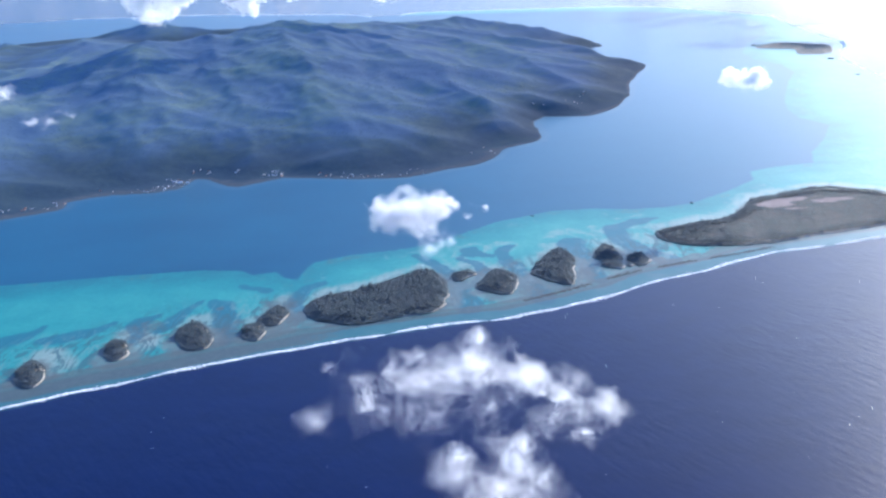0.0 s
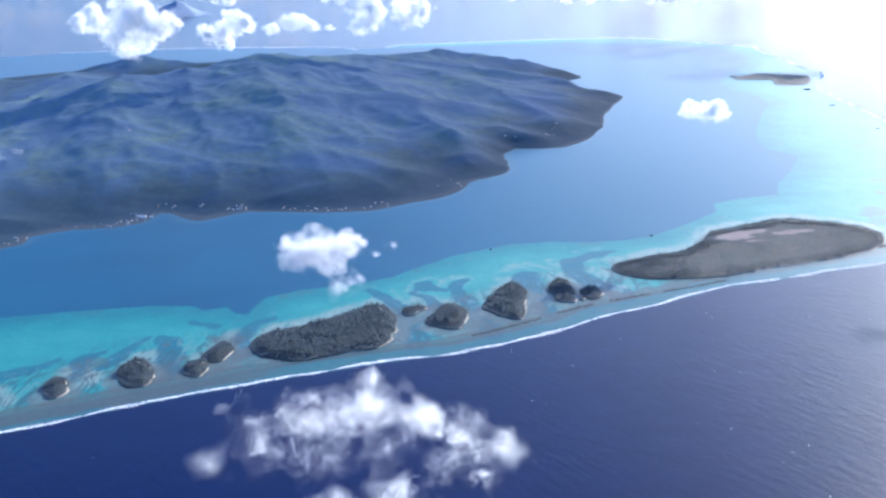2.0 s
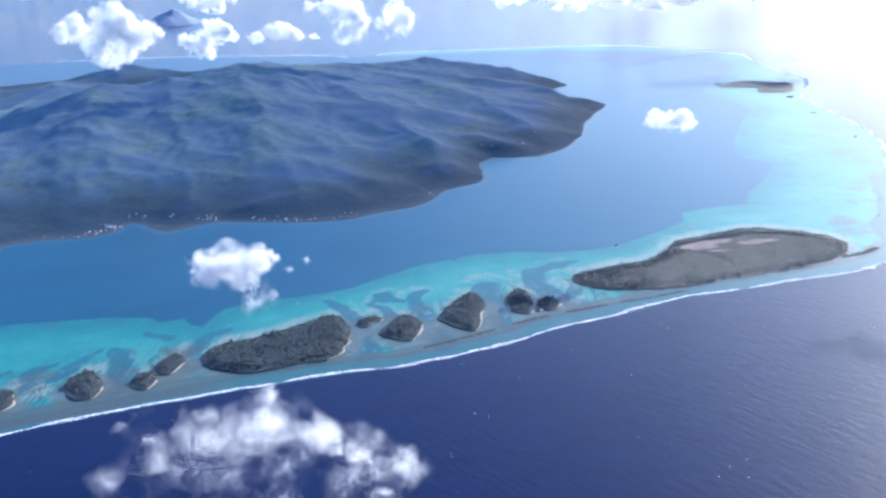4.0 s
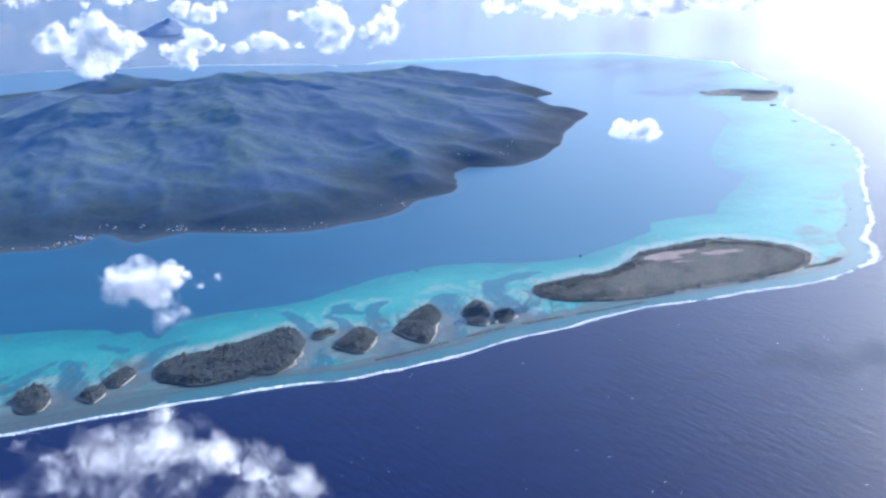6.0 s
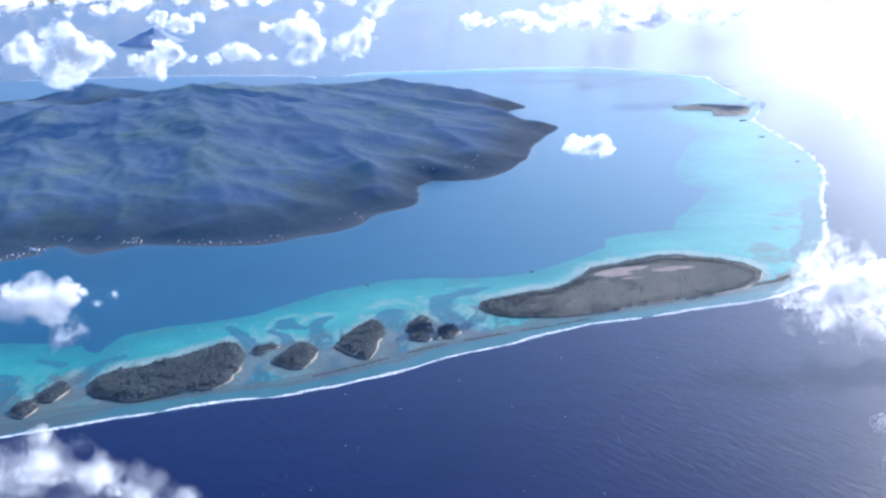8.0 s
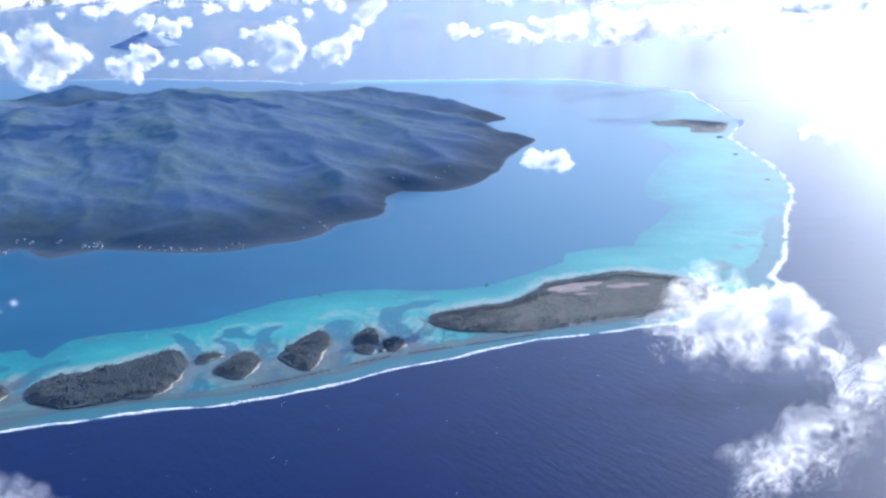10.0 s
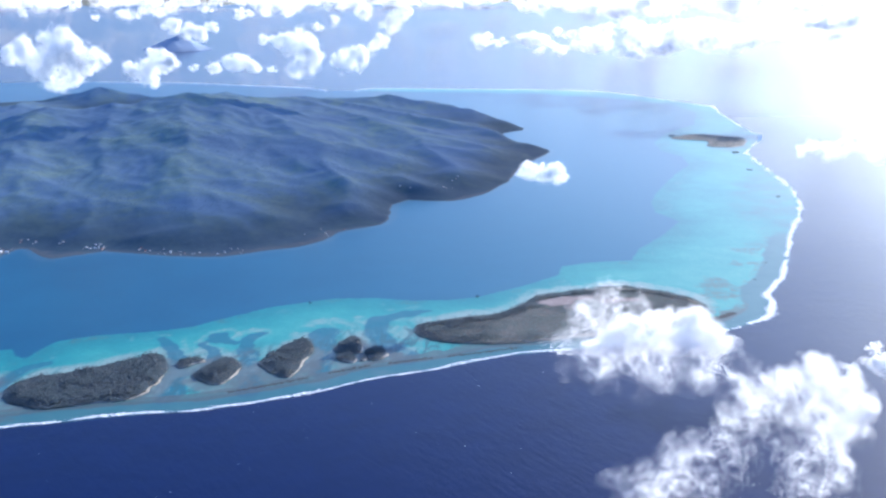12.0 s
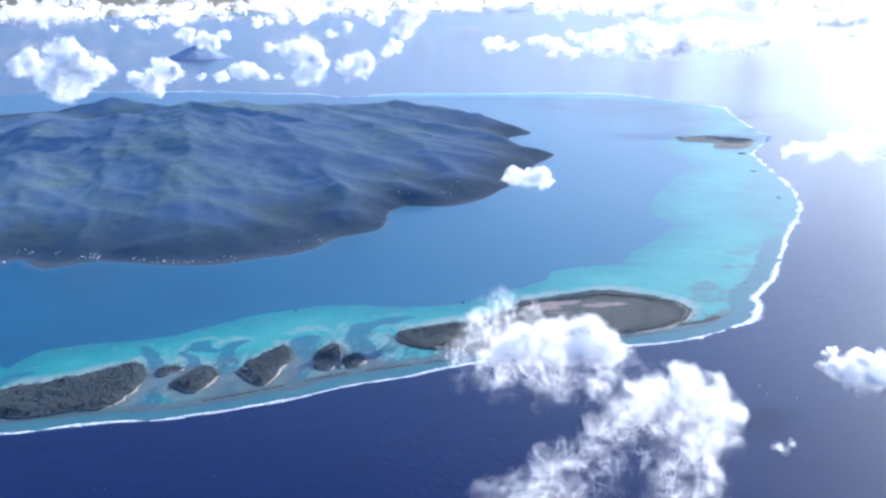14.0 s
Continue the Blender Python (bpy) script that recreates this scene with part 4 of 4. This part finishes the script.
build_cloud([(-122.3, 338, 56.4, 3.0, 0.3), (-127.6, 338, 55.9, 2.6, 0.3), (-115.9, 338, 57.6, 1.5, 0.2), (-134.9, 338, 65.3, 4.1, 0.4), (-140.3, 338, 64.7, 4.7, 0.4), (-81.2, 338, 62.6, 1.4, 0.12)],
            0.11, 14, 20, 0.6, 0.9, "faint wisps of cloud before the mountain")


# ---- the village shore ----
def build_house(x, y, z, turn, roof, size):
    w, d, h = 0.5 * size, 0.36 * size, 0.32 * size
    base = new("house")
    body = [(sx * w, sy * d, zz) for zz in (-0.3, h) for sx, sy in ((-1, -1), (1, -1), (1, 1), (-1, 1))]
    mesh_object("wall", body, [(0, 1, 5, 4), (1, 2, 6, 5), (2, 3, 7, 6), (3, 0, 4, 7), (4, 5, 6, 7)], PLASTER, base, False)
    e = 1.15
    top = [(-e * w, -e * d, h), (e * w, -e * d, h), (e * w, e * d, h), (-e * w, e * d, h), (-0.8 * w, 0, h * 1.8), (0.8 * w, 0, h * 1.8)]
    tris = [(0, 1, 5), (0, 5, 4), (2, 3, 4), (2, 4, 5), (1, 2, 5), (3, 0, 4)]
    mesh_object("roof", top, tris, roof, base, False)
    base.matrix_world = pose(x, y, z, 0, 0, turn)
    tone = {0: "white", 1: "rusty red", 2: "grey"}[ROOFS.index(roof)]
    tagged(base, f"small pale house with a {tone} pitched roof", "house", "houses on the shore")


def build_village():
    rng = random.Random(12)
    spots = [(-184, 443, 6), (-176, 446, 6), (-166, 452, 4), (-154, 470, 3), (-134, 471, 9), (-126, 476, 12), (-124, 486, 8), (-119, 498, 6), (-102, 494, 4),
             (-84, 488, 10), (-81, 493, 5), (-61, 487, 4), (-45, 482, 8), (-38, 481, 5), (-22, 483, 3), (-17, 489, 3), (14, 519, 4), (20, 530, 3), (66, 626, 4), (45, 615, 2), (70, 641, 3)]
    lots = [(x + rng.gauss(0, 3.4), y + rng.gauss(0, 1.8), rng.uniform(0, 180), rng.choice((0, 0, 0, 1, 2, 2)), rng.uniform(0.45, 0.95)) for x, y, count in spots for k in range(count)]
    lots += [(-123, 480, 12, 0, 2.2), (-126, 482, 12, 0, 1.7), (-120, 481, 12, 0, 1.5)]
    heights = land_height(np.array([q[0] for q in lots], float), np.array([q[1] for q in lots], float))
    for (x, y, turn, roof, size), z in zip(lots, heights):
        if z > 0.1:
            build_house(x, y, float(z), turn, ROOFS[roof], size)


build_village()


def build_boat(x, y, turn, size):
    base = new("boat")
    hull = [(-1, -0.25, 0.3), (0.5, -0.3, 0.3), (1.1, 0, 0.36), (0.5, 0.3, 0.3), (-1, 0.25, 0.3), (-0.9, -0.15, -0.1), (0.5, -0.18, -0.1), (0.9, 0, -0.1), (0.5, 0.18, -0.1), (-0.9, 0.15, -0.1)]
    sides = [(i, (i + 1) % 5, (i + 1) % 5 + 5) for i in range(5)] + [(i, (i + 1) % 5 + 5, i + 5) for i in range(5)] + [(0, 1, 4), (1, 3, 4), (1, 2, 3)]
    mesh_object("hull", [(size * a, size * b, size * c) for a, b, c in hull], [f[::-1] for f in sides], HULL, base, False)
    box = [(sx * 0.35 - 0.2, sy * 0.18, zz) for zz in (0.3, 0.62) for sx, sy in ((-1, -1), (1, -1), (1, 1), (-1, 1))]
    mesh_object("cabin", [(size * a, size * b, size * c) for a, b, c in box], [(0, 1, 5, 4), (1, 2, 6, 5), (2, 3, 7, 6), (3, 0, 4, 7), (4, 5, 6, 7)], HULL, base, False)
    base.matrix_world = pose(x, y, 0, 0, 0, turn)
    tagged(base, "small dark motorboat lying on the lagoon", "boat", "boats on the lagoon")


build_boat(91, 418, 20, 0.7)
build_boat(29, 408, -35, 0.6)


# ---- loose foam on the ocean ----
def build_whitecaps():
    rng = np.random.default_rng(77)
    p = rng.uniform((-140, 90), (330, 420), (2200, 2))
    keep = ~inside(p[:, 0], p[:, 1], LAGOON) & (to_line(p[:, 0], p[:, 1], REEF) > 5) & (fbm(p[:, 0], p[:, 1], 25, 3, 78) > 0.55)
    p = p[keep][:260]
    s = rng.uniform(0.03, 0.09, len(p))
    ob = clumps("whitecaps", np.stack([p[:, 0], p[:, 1], np.full(len(p), 0.01)], -1), np.stack([2.6 * s, s, 0.3 * s], -1), FOAM, None, BALL1, 0.4, rng)
    tagged(ob, "scattered small white wave crests on the ocean", "whitecaps", kind="stuff")


build_whitecaps()


# ---- a far island on the horizon ----
def build_far_peak():
    xs, ys = np.arange(-570, -380, 3.0), np.arange(1830, 1990, 4.0)
    x, y = np.meshgrid(xs, ys)
    d = np.hypot((x + 462) / (60 + 30 * (fbm(x, y, 40, 3, 66) - 0.5)), (y - 1905) / 60)
    z = 27 * np.maximum(0, 1 - d) ** 1.25 * (0.6 + 0.6 * fbm(x, y, 30, 5, 88, True)) - 2.5 * step(d, 0.9, 1.1)
    ob = mesh_object("far_peak", np.stack([x, y, z], -1).reshape(-1, 3), grid_faces(len(xs), len(ys)), FAR_SLOPES)
    tagged(ob, "hazy blue mountain peak of a far island in cloud", "island")


build_far_peak()


# ---- small rocks on the eastern reef ----
def build_rock(x, y, size, turn):
    rng = np.random.default_rng(int(x * 3 + y))
    v, f = ball(2)
    w = v * (1 + 0.3 * rng.uniform(-1, 1, (len(v), 1))) * np.array([1.9, 0.8, 0.4]) * size
    ob = mesh_object("rock", w, f, RUBBLE)
    ob.matrix_world = pose(x, y, 0.05, 0, 0, turn)
    tagged(ob, "low dark coral rock awash on the reef flat", "rock", "rocks on the reef flat")


build_rock(250, 703, 0.9, -14)
build_rock(248, 618, 0.6, 4)
build_rock(210, 472, 0.3, -8)
build_rock(200, 446, 0.25, -14)
build_rock(223, 854, 1.3, -1)
build_rock(255, 773, 1.5, 18)
